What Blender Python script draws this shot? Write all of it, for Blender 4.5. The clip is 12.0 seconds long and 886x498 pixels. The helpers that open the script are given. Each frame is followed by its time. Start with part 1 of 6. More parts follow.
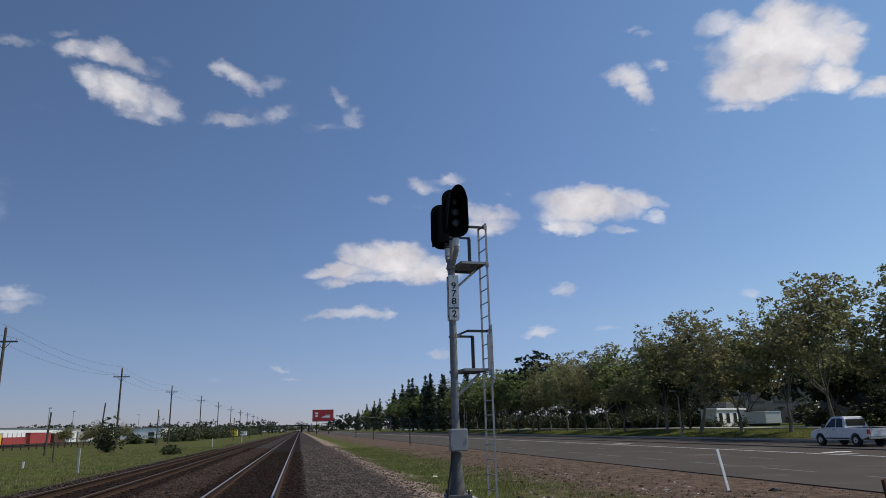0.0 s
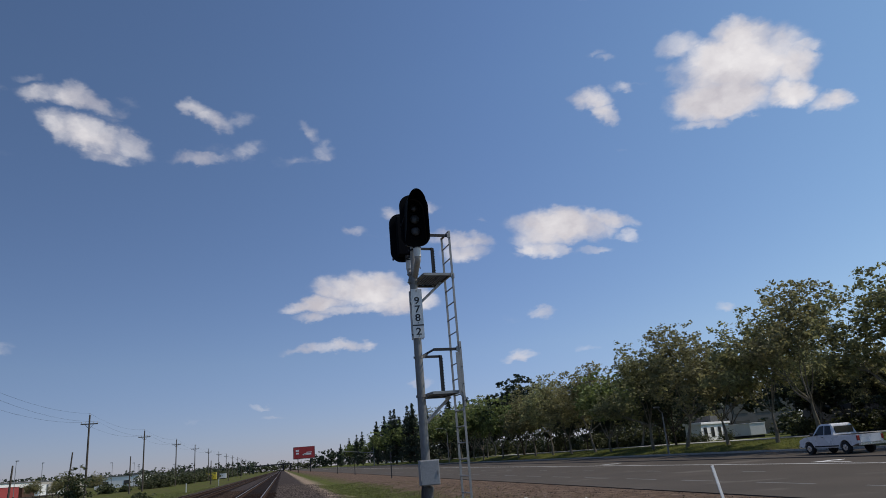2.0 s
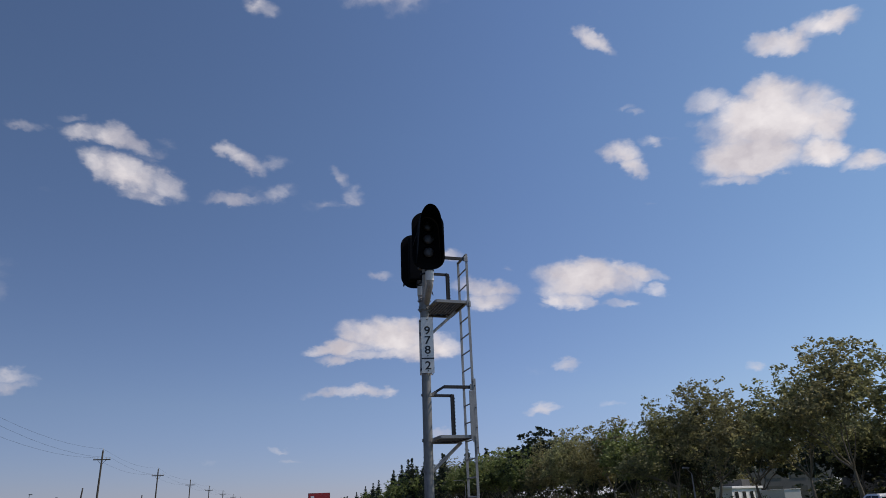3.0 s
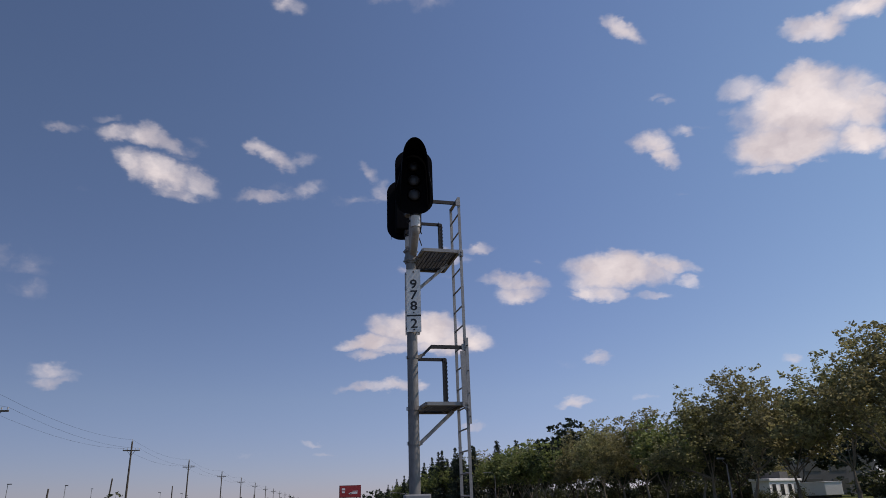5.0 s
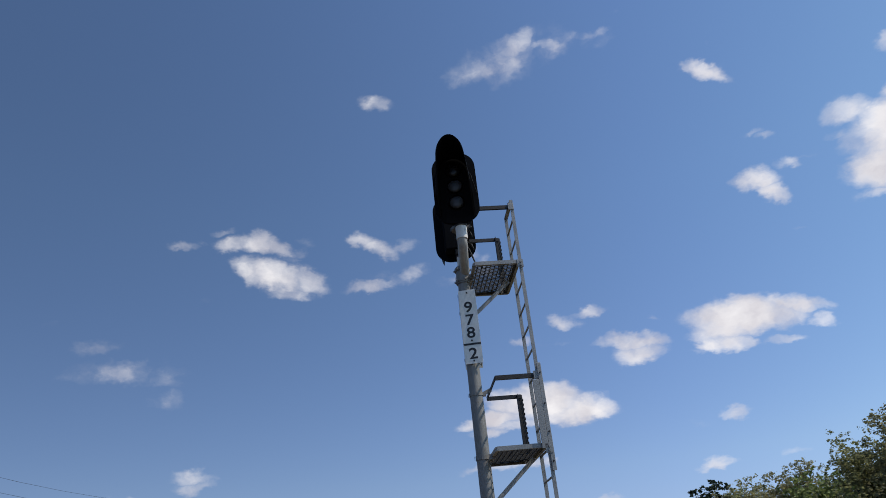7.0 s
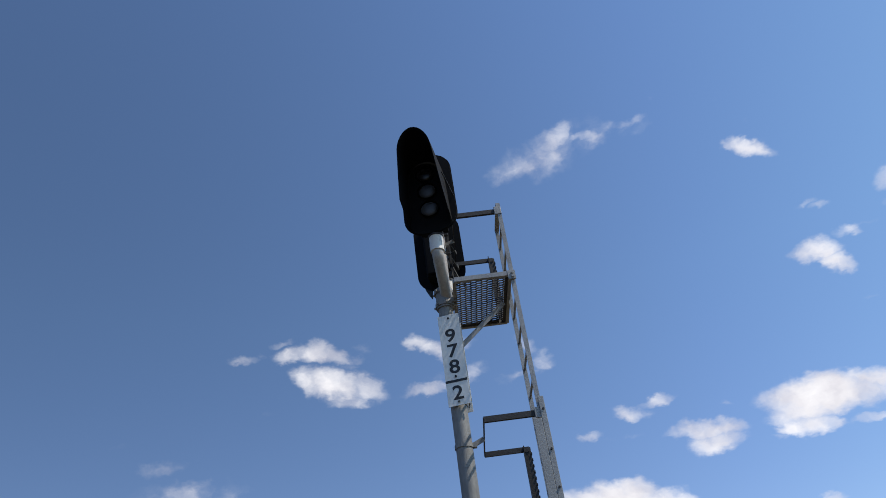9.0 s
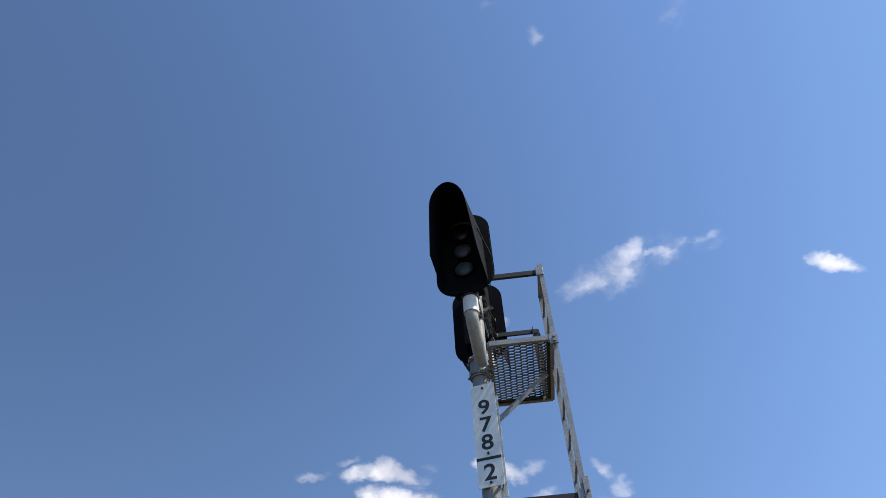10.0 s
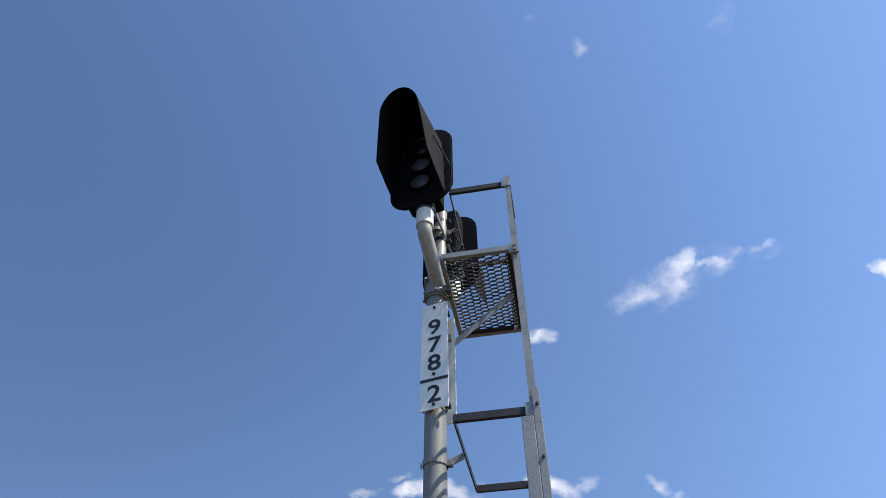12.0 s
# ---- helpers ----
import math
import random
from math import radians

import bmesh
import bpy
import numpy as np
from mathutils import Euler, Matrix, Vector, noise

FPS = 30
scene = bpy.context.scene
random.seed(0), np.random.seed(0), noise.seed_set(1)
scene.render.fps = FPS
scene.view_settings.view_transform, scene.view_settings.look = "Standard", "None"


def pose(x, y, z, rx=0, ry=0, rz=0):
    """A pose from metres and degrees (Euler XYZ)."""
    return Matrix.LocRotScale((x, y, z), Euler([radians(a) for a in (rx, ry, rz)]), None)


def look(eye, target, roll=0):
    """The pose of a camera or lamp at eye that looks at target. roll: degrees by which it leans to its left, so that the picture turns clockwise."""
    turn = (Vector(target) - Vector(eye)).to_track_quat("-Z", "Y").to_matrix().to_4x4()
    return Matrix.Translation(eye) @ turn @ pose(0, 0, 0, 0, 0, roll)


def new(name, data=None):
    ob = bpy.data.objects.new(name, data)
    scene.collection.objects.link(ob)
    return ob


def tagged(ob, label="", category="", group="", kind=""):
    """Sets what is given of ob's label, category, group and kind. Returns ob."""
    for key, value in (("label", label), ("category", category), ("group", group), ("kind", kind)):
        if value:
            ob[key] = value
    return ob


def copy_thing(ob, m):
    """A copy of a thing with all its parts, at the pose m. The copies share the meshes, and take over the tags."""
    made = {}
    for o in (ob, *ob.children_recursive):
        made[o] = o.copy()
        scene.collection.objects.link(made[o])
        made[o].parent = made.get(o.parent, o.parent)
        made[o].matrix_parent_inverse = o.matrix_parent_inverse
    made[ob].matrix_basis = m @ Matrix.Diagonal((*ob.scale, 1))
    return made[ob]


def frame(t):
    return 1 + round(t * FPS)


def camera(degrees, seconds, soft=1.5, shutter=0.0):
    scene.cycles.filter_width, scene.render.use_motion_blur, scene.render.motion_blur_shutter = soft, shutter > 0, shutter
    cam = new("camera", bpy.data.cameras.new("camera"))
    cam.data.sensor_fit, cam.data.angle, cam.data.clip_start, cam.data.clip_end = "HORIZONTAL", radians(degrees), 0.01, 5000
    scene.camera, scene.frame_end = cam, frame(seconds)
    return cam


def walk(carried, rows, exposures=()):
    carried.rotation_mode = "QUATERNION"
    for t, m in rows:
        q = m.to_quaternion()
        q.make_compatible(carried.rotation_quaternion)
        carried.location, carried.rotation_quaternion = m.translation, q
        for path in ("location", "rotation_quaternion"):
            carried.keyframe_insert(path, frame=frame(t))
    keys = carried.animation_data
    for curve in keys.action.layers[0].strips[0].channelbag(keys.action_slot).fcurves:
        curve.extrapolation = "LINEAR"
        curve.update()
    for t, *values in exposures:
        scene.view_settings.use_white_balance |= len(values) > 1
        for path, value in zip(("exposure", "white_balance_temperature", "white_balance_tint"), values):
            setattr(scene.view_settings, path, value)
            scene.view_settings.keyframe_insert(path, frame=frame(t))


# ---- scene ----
cam = camera(65.6, 12.0, soft=0.9)
PATH = [
    (0, (1.288, -14.355, 1.345), (1.683, -12.459, 1.846), -1.5),
    (0.3, (1.369, -14.114, 1.35), (1.981, -12.253, 1.753), -1.2),
    (0.5, (1.429, -14.005, 1.345), (2.107, -12.17, 1.761), -3.8),
    (1, (1.578, -13.763, 1.357), (2.305, -11.956, 1.81), -4.4),
    (1.5, (1.669, -13.445, 1.331), (2.4, -11.64, 1.787), -3.3),
    (2, (1.865, -13.041, 1.347), (2.328, -11.182, 1.922), -4.8),
    (2.5, (2.109, -12.219, 1.399), (2.531, -10.4, 2.115), -2.7),
    (4.5, (3.111, -10.464, 1.217), (3.424, -8.603, 1.878), -3.2),
    (5, (3.316, -9.972, 1.163), (3.621, -8.122, 1.859), -2.0),
    (5.5, (3.617, -9.481, 1.052), (3.713, -7.627, 1.798), -4.3),
    (6, (3.823, -8.847, 1.158), (4.014, -7.074, 2.062), -4.8),
    (6.5, (3.996, -8.532, 1.036), (4.076, -6.75, 1.941), -6.2),
    (8.5, (4.73, -6.575, 1.042), (4.658, -4.844, 2.041), -5.0),
    (9, (4.891, -6.127, 1.024), (4.79, -4.505, 2.19), -8.0),
    (9.5, (4.965, -5.677, 0.988), (4.84, -4.207, 2.338), -4.5),
    (10, (5.102, -5.27, 0.97), (4.859, -3.896, 2.403), -3.4),
    (10.5, (5.245, -4.9, 0.931), (4.933, -3.591, 2.411), -1.4),
    (11, (5.328, -4.536, 0.947), (4.979, -3.304, 2.483), 0.4),
    (11.5, (5.497, -4.28, 0.856), (5.0, -3.088, 2.383), 3.2),
    (12, (5.621, -3.945, 0.857), (5.252, -2.635, 2.322), -0.3),
]
EXPOSURE = [(0.0, -0.2, 6500, 10), (2.5, -0.25, 6550, 12), (4.5, -0.25, 7050, 20), (5.0, -0.25, 7000, 19), (5.8, -0.18, 6600, 12), (6.5, -0.05, 6500, 10), (8.5, 0.07, 6380, 9), (9.5, 0.38, 6480, 9), (12.0, 0.68, 6500, 9.5)]
walk(cam, [(t, look(eye, target, roll)) for t, eye, target, roll in PATH], EXPOSURE)

# ---- world, sun, exposure ----
SUN_AZ, SUN_EL = 101.0, 55.0          # degrees clockwise from +y, and up
world = bpy.data.worlds.new("world")
scene.world = world
world.use_nodes = True
wn, wl = world.node_tree.nodes, world.node_tree.links
wn.clear()


def wnode(kind, **settings):
    n = wn.new(kind)
    for key, value in settings.items():
        if key == "operation":
            n.operation = value
        elif key == "detail":
            n.inputs["Detail"].default_value = value
        elif key == "scale":
            n.inputs["Scale"].default_value = value
        elif key == "rough":
            n.inputs["Roughness"].default_value = value
    return n


sky = wnode("ShaderNodeTexSky")
sky.sky_type, sky.sun_disc = "NISHITA", False
sky.sun_elevation, sky.sun_rotation = radians(SUN_EL), radians(SUN_AZ)
sky.air_density, sky.dust_density, sky.ozone_density = 1.0, 0.05, 3.0
sky_bg = wnode("ShaderNodeBackground")
sky_bg.inputs["Strength"].default_value = 0.1


def sky_level(vector, direction, low, high):
    """A slow change of the sky's level along a direction."""
    along = wnode("ShaderNodeVectorMath", operation="DOT_PRODUCT")
    wl.new(vector, along.inputs[0])
    along.inputs[1].default_value = direction
    level = wn.new("ShaderNodeMapRange")
    level.inputs["From Min"].default_value, level.inputs["From Max"].default_value = -1.0, 1.0
    level.inputs["To Min"].default_value, level.inputs["To Max"].default_value = low, high
    wl.new(along.outputs["Value"], level.inputs["Value"])
    return level.outputs[0]


way = wnode("ShaderNodeTexCoord").outputs["Generated"]
sky_hue = wn.new("ShaderNodeMix")
sky_hue.data_type = "RGBA"
wl.new(sky_level(way, (0, 0, 2.0), -1.0, 1.0), sky_hue.inputs["Factor"])
sky_hue.inputs["A"].default_value, sky_hue.inputs["B"].default_value = (0.93, 0.925, 1.165, 1), (1.13, 1.19, 1.29, 1)
tint = wnode("ShaderNodeVectorMath", operation="MULTIPLY")
wl.new(sky.outputs[0], tint.inputs[0])
wl.new(sky_hue.outputs["Result"], tint.inputs[1])
glow = wnode("ShaderNodeVectorMath", operation="SCALE")
wl.new(tint.outputs[0], glow.inputs[0])
wl.new(sky_level(way, (0.961, -0.276, 0.32), 0.51, 1.38), glow.inputs["Scale"])
haze_hue = wn.new("ShaderNodeMix")
haze_hue.data_type = "RGBA"
wl.new(sky_level(way, (0, 0, 7.0), -1.0, 1.0), haze_hue.inputs["Factor"])
haze_hue.inputs["A"].default_value, haze_hue.inputs["B"].default_value = (0.76, 0.82, 1.04, 1), (1, 1, 1, 1)
haze = wnode("ShaderNodeVectorMath", operation="MULTIPLY")
wl.new(glow.outputs[0], haze.inputs[0])
wl.new(haze_hue.outputs["Result"], haze.inputs[1])
east_hue = wn.new("ShaderNodeMix")
east_hue.data_type = "RGBA"
wl.new(sky_level(way, (0.961, -0.276, -0.1), -1.0, 1.0), east_hue.inputs["Factor"])
east_hue.inputs["A"].default_value, east_hue.inputs["B"].default_value = (1, 1, 1, 1), (1.02, 1.04, 0.78, 1)
east = wnode("ShaderNodeVectorMath", operation="MULTIPLY")
wl.new(haze.outputs[0], east.inputs[0])
wl.new(east_hue.outputs["Result"], east.inputs[1])
wl.new(east.outputs[0], sky_bg.inputs["Color"])

# clouds: soft ellipses on the sky's sphere, torn by noise
flat_way = wnode("ShaderNodeVectorMath", operation="MULTIPLY")
wl.new(way, flat_way.inputs[0])
flat_way.inputs[1].default_value = (1.0, 1.0, 1.7)
drift = way
for noise_scale, amount in ((12.0, 0.022), (38.0, 0.020), (120.0, 0.006)):
    wn_noise = wnode("ShaderNodeTexNoise", scale=noise_scale, detail=3.0, rough=0.55)
    wl.new(flat_way.outputs[0], wn_noise.inputs["Vector"])
    centred = wnode("ShaderNodeVectorMath", operation="SUBTRACT")
    wl.new(wn_noise.outputs["Color"], centred.inputs[0])
    centred.inputs[1].default_value = (0.5, 0.5, 0.5)
    moved = wnode("ShaderNodeVectorMath", operation="MULTIPLY_ADD")
    wl.new(centred.outputs[0], moved.inputs[0])
    moved.inputs[1].default_value = (amount, amount, amount)
    wl.new(drift, moved.inputs[2])
    drift = moved.outputs[0]
cover = None


def cloud(azimuth, elevation, half_width, half_height, tilt, density):
    """One soft patch of cloud; all in degrees."""
    global cover
    a, e = radians(azimuth), radians(elevation)
    out = Vector((math.sin(a) * math.cos(e), math.cos(a) * math.cos(e), math.sin(e)))
    right = Vector((math.cos(a), -math.sin(a), 0))
    up = right.cross(out)
    c, s = math.cos(radians(tilt)), math.sin(radians(tilt))
    w, h = radians(half_width) * 1.42, radians(half_height) * 1.42
    square = None
    for axis, base in (((right * c + up * s) / w, False), ((up * c - right * s) / h, True)):
        along = wnode("ShaderNodeVectorMath", operation="DOT_PRODUCT")
        wl.new(drift, along.inputs[0])
        along.inputs[1].default_value = axis
        reach = along.outputs["Value"]
        if base:                                                 # the underside is cut flatter than the top
            under = wnode("ShaderNodeMath", operation="MULTIPLY")
            wl.new(reach, under.inputs[0])
            under.inputs[1].default_value = -1.35
            outer = wnode("ShaderNodeMath", operation="MAXIMUM")
            wl.new(reach, outer.inputs[0])
            wl.new(under.outputs[0], outer.inputs[1])
            reach = outer.outputs[0]
        power = wnode("ShaderNodeMath", operation="MULTIPLY_ADD")
        wl.new(reach, power.inputs[0])
        wl.new(reach, power.inputs[1])
        power.inputs[2].default_value = 0.0
        if square is not None:
            wl.new(square, power.inputs[2])
        square = power.outputs[0]
    fall = wnode("ShaderNodeMath", operation="MULTIPLY_ADD")
    wl.new(square, fall.inputs[0])
    fall.inputs[1].default_value, fall.inputs[2].default_value = -density, density
    top = wnode("ShaderNodeMath", operation="MAXIMUM")
    wl.new(fall.outputs[0], top.inputs[0])
    top.inputs[1].default_value = 0.0
    if cover is not None:
        wl.new(cover, top.inputs[1])
    cover = top.outputs[0]


cloud(-22.3, 27.5, 1.26, 0.50, 2, 0.48)
cloud(-19.9, 28.7, 0.92, 0.31, 15, 0.32)
cloud(-18.9, 27.7, 1.50, 0.71, 8, 0.53)
cloud(-16.7, 27.9, 1.76, 0.97, -0, 0.60)
cloud(-14.8, 27.6, 1.26, 0.92, -22, 0.56)
cloud(-11.8, 27.9, 1.47, 0.55, -17, 0.36)
cloud(-13.2, 27.3, 1.18, 0.49, 11, 0.32)
cloud(-14.0, 26.7, 0.96, 0.50, -0, 0.28)
cloud(-17.3, 25.8, 1.65, 1.14, 1, 0.65)
cloud(-15.2, 25.1, 2.66, 1.42, -12, 0.68)
cloud(-12.1, 24.7, 1.50, 1.20, -18, 0.61)
cloud(-13.6, 23.9, 1.95, 0.76, -4, 0.54)
cloud(-19.6, 23.2, 1.07, 0.28, 12, 0.18)
cloud(-7.1, 28.1, 1.24, 0.82, -8, 0.60)
cloud(-5.7, 27.5, 1.75, 0.88, -22, 0.60)
cloud(-3.5, 27.4, 1.39, 0.65, 6, 0.40)
cloud(-6.4, 24.4, 2.36, 0.57, 3, 0.47)
cloud(-3.2, 24.9, 1.85, 0.88, 10, 0.36)
cloud(-4.4, 25.4, 1.96, 0.61, 6, 0.25)
cloud(-2.0, 25.4, 0.78, 0.63, -26, 0.29)
cloud(3.0, 26.5, 1.33, 0.64, -43, 0.53)
cloud(4.0, 25.3, 1.00, 1.09, 2, 0.54)
cloud(2.0, 24.4, 2.19, 0.63, 8, 0.36)
cloud(0.3, 24.4, 1.12, 0.45, 3, 0.25)
cloud(10.3, 19.6, 1.41, 0.70, -11, 0.60)
cloud(12.5, 20.1, 1.78, 0.47, 3, 0.50)
cloud(6.7, 18.6, 1.17, 0.51, 0, 0.45)
cloud(8.5, 18.1, 1.64, 0.38, -15, 0.40)
cloud(15.6, 17.3, 2.71, 0.75, -6, 0.70)
cloud(16.0, 16.3, 1.96, 0.94, -3, 0.65)
cloud(17.5, 19.0, 0.56, 0.28, -23, 0.30)
cloud(24.3, 17.4, 3.77, 1.47, -10, 1.00)
cloud(27.6, 17.6, 2.39, 0.81, -17, 0.80)
cloud(22.4, 16.8, 2.04, 1.39, -5, 0.90)
cloud(22.5, 15.7, 1.90, 0.74, -4, 0.85)
cloud(29.7, 15.8, 0.86, 0.54, -7, 0.56)
cloud(26.9, 15.1, 1.53, 0.36, -6, 0.55)
cloud(20.1, 15.4, 1.15, 0.28, -4, 0.25)
cloud(29.4, 17.4, 1.30, 0.49, -23, 0.60)
cloud(7.2, 13.5, 3.76, 1.50, -6, 1.00)
cloud(3.4, 12.7, 3.02, 0.65, 4, 0.80)
cloud(10.1, 12.7, 2.82, 1.32, -1, 0.90)
cloud(2.8, 11.7, 1.38, 0.46, 0, 0.60)
cloud(6.7, 12.2, 4.22, 0.56, -0, 0.70)
cloud(4.1, 9.1, 3.34, 0.55, -0, 0.70)
cloud(1.6, 9.1, 1.00, 0.37, 0, 0.50)
cloud(21.7, 10.7, 1.00, 0.60, -3, 0.60)
cloud(19.5, 10.4, 0.92, 0.42, -3, 0.30)
cloud(19.7, 7.1, 1.46, 0.50, -2, 0.65)
cloud(25.4, 7.3, 0.88, 0.36, -3, 0.50)
cloud(11.4, 5.8, 0.93, 0.41, -1, 0.50)
cloud(-1.6, 4.9, 0.88, 0.27, -0, 0.50)
cloud(-0.8, 4.2, 0.89, 0.22, -1, 0.40)
cloud(36.3, 9.1, 0.62, 0.38, -6, 0.60)
cloud(-20.4, 9.2, 1.38, 0.56, 4, 0.50)
cloud(-7.3, 4.2, 1.47, 0.22, -0, 0.20)
cloud(40.7, 26.9, 3.99, 2.52, -3, 1.15)
cloud(38.9, 24.7, 3.48, 1.74, -8, 1.10)
cloud(41.7, 28.9, 2.14, 1.24, -17, 1.00)
cloud(44.6, 25.7, 1.54, 1.74, -17, 0.95)
cloud(45.6, 27.1, 1.18, 0.53, -19, 0.65)
cloud(36.8, 29.5, 1.68, 1.15, 1, 0.70)
cloud(35.3, 28.2, 1.38, 0.57, -13, 0.45)
cloud(43.8, 23.9, 1.90, 1.18, -16, 0.95)
cloud(46.4, 22.4, 1.29, 0.78, 1, 0.80)
cloud(37.2, 23.3, 1.93, 0.59, -12, 0.60)
cloud(28.4, 27.1, 1.55, 1.03, -19, 0.80)
cloud(29.4, 25.8, 1.30, 0.85, -29, 0.70)
cloud(31.0, 27.6, 0.91, 0.59, -11, 0.50)
cloud(32.7, 27.5, 0.90, 0.21, -12, 0.25)
cloud(29.4, 30.7, 0.92, 0.37, -11, 0.40)
cloud(30.3, 30.1, 0.75, 0.37, -11, 0.35)
cloud(30.5, 23.0, 0.51, 0.22, -9, 0.25)
cloud(-5.2, 39.3, 1.32, 0.73, -9, 0.48)
cloud(-7.3, 37.3, 0.72, 0.39, 26, 0.24)
cloud(-25.8, 17.4, 3.59, 1.23, 0, 0.41)
cloud(-28.9, 19.3, 2.62, 0.66, 7, 0.34)
cloud(-23.4, 15.5, 1.71, 0.90, -6, 0.29)
cloud(-31.9, 20.6, 1.06, 0.54, 9, 0.20)
cloud(-20.5, 9.8, 1.51, 0.58, -0, 0.50)
cloud(-25.9, 8.4, 1.53, 0.43, -0, 0.50)
cloud(6.6, 40.8, 2.52, 1.16, 13, 0.39)
cloud(10.3, 42.5, 1.58, 1.15, 16, 0.47)
cloud(13.8, 41.8, 1.76, 0.64, -17, 0.47)
cloud(18.1, 41.8, 1.50, 0.63, 0, 0.47)
cloud(21.4, 42.8, 0.67, 0.71, -23, 0.27)
cloud(27.6, 36.1, 1.89, 0.76, -39, 0.64)
cloud(26.7, 37.0, 1.08, 0.51, -25, 0.51)
cloud(32.9, 37.5, 0.86, 0.33, -30, 0.25)
cloud(28.6, 37.9, 0.34, 0.30, -27, 0.17)
cloud(42.6, 32.3, 1.85, 0.97, -17, 0.90)
cloud(46.6, 32.5, 1.88, 0.98, -14, 0.90)
cloud(45.0, 32.3, 1.44, 0.55, -21, 0.60)
cloud(55.8, 14.9, 1.80, 1.42, -15, 0.90)
cloud(54.2, 12.8, 0.82, 0.32, -13, 0.35)
cloud(1.7, 64.7, 1.32, 0.55, -10, 0.25)
cloud(7.4, 61.3, 0.68, 1.15, 15, 0.31)
cloud(27.5, 58.1, 1.64, 1.27, 11, 0.23)
cloud(31.0, 58.7, 0.77, 0.55, -41, 0.27)
cloud(8.9, 41.4, 4.72, 1.94, 9, 0.36)
cloud(14.6, 41.6, 4.11, 1.18, -5, 0.36)
wisps = wnode("ShaderNodeTexNoise", scale=26.0, detail=5.0, rough=0.48)
wl.new(drift, wisps.inputs["Vector"])
thick = wnode("ShaderNodeMath", operation="MULTIPLY_ADD")        # cover * 1.5 - 1.0
wl.new(cover, thick.inputs[0])
thick.inputs[1].default_value, thick.inputs[2].default_value = 1.5, -1.0
torn = wnode("ShaderNodeMath", operation="MULTIPLY_ADD")         # + wisps * 1.5
wl.new(wisps.outputs[0], torn.inputs[0])
torn.inputs[1].default_value = 1.5
wl.new(thick.outputs[0], torn.inputs[2])
veil = wn.new("ShaderNodeMapRange")
veil.interpolation_type = "SMOOTHSTEP"
veil.inputs["From Min"].default_value, veil.inputs["From Max"].default_value = -0.05, 1.22
wl.new(torn.outputs[0], veil.inputs["Value"])
present = wn.new("ShaderNodeMapRange")
present.inputs["From Max"].default_value = 0.35
wl.new(cover, present.inputs["Value"])
only_there = wnode("ShaderNodeMath", operation="MULTIPLY")
wl.new(veil.outputs[0], only_there.inputs[0])
wl.new(present.outputs[0], only_there.inputs[1])
veil_top = wnode("ShaderNodeMath", operation="MULTIPLY")
wl.new(only_there.outputs[0], veil_top.inputs[0])
veil_top.inputs[1].default_value = 0.95
puffs = wnode("ShaderNodeTexNoise", scale=17.0, detail=4.0, rough=0.5)
wl.new(drift, puffs.inputs["Vector"])
cloud_tone = wn.new("ShaderNodeMapRange")
cloud_tone.inputs["From Min"].default_value, cloud_tone.inputs["From Max"].default_value = 0.3, 0.65
wl.new(puffs.outputs[0], cloud_tone.inputs["Value"])
cloud_mix = wn.new("ShaderNodeMix")
cloud_mix.data_type = "RGBA"
wl.new(cloud_tone.outputs[0], cloud_mix.inputs["Factor"])
cloud_mix.inputs["A"].default_value = (0.66, 0.63, 0.67, 1)
cloud_mix.inputs["B"].default_value = (1.0, 0.97, 0.97, 1)
cloud_bg = wnode("ShaderNodeBackground")
cloud_bg.inputs["Strength"].default_value = 1.0
wl.new(cloud_mix.outputs["Result"], cloud_bg.inputs["Color"])
sky_mix = wn.new("ShaderNodeMixShader")
wl.new(veil_top.outputs[0], sky_mix.inputs[0])
wl.new(sky_bg.outputs[0], sky_mix.inputs[1])
wl.new(cloud_bg.outputs[0], sky_mix.inputs[2])
wl.new(sky_mix.outputs[0], wn.new("ShaderNodeOutputWorld").inputs["Surface"])

sun = new("sun", bpy.data.lights.new("sun", "SUN"))
sun.data.energy, sun.data.angle, sun.data.color = 3.7, radians(0.5), (1.0, 0.92, 0.80)
sun_way = Vector((math.sin(radians(SUN_AZ)) * math.cos(radians(SUN_EL)), math.cos(radians(SUN_AZ)) * math.cos(radians(SUN_EL)), math.sin(radians(SUN_EL))))
sun.matrix_world = look(sun_way * 50, (0, 0, 0))


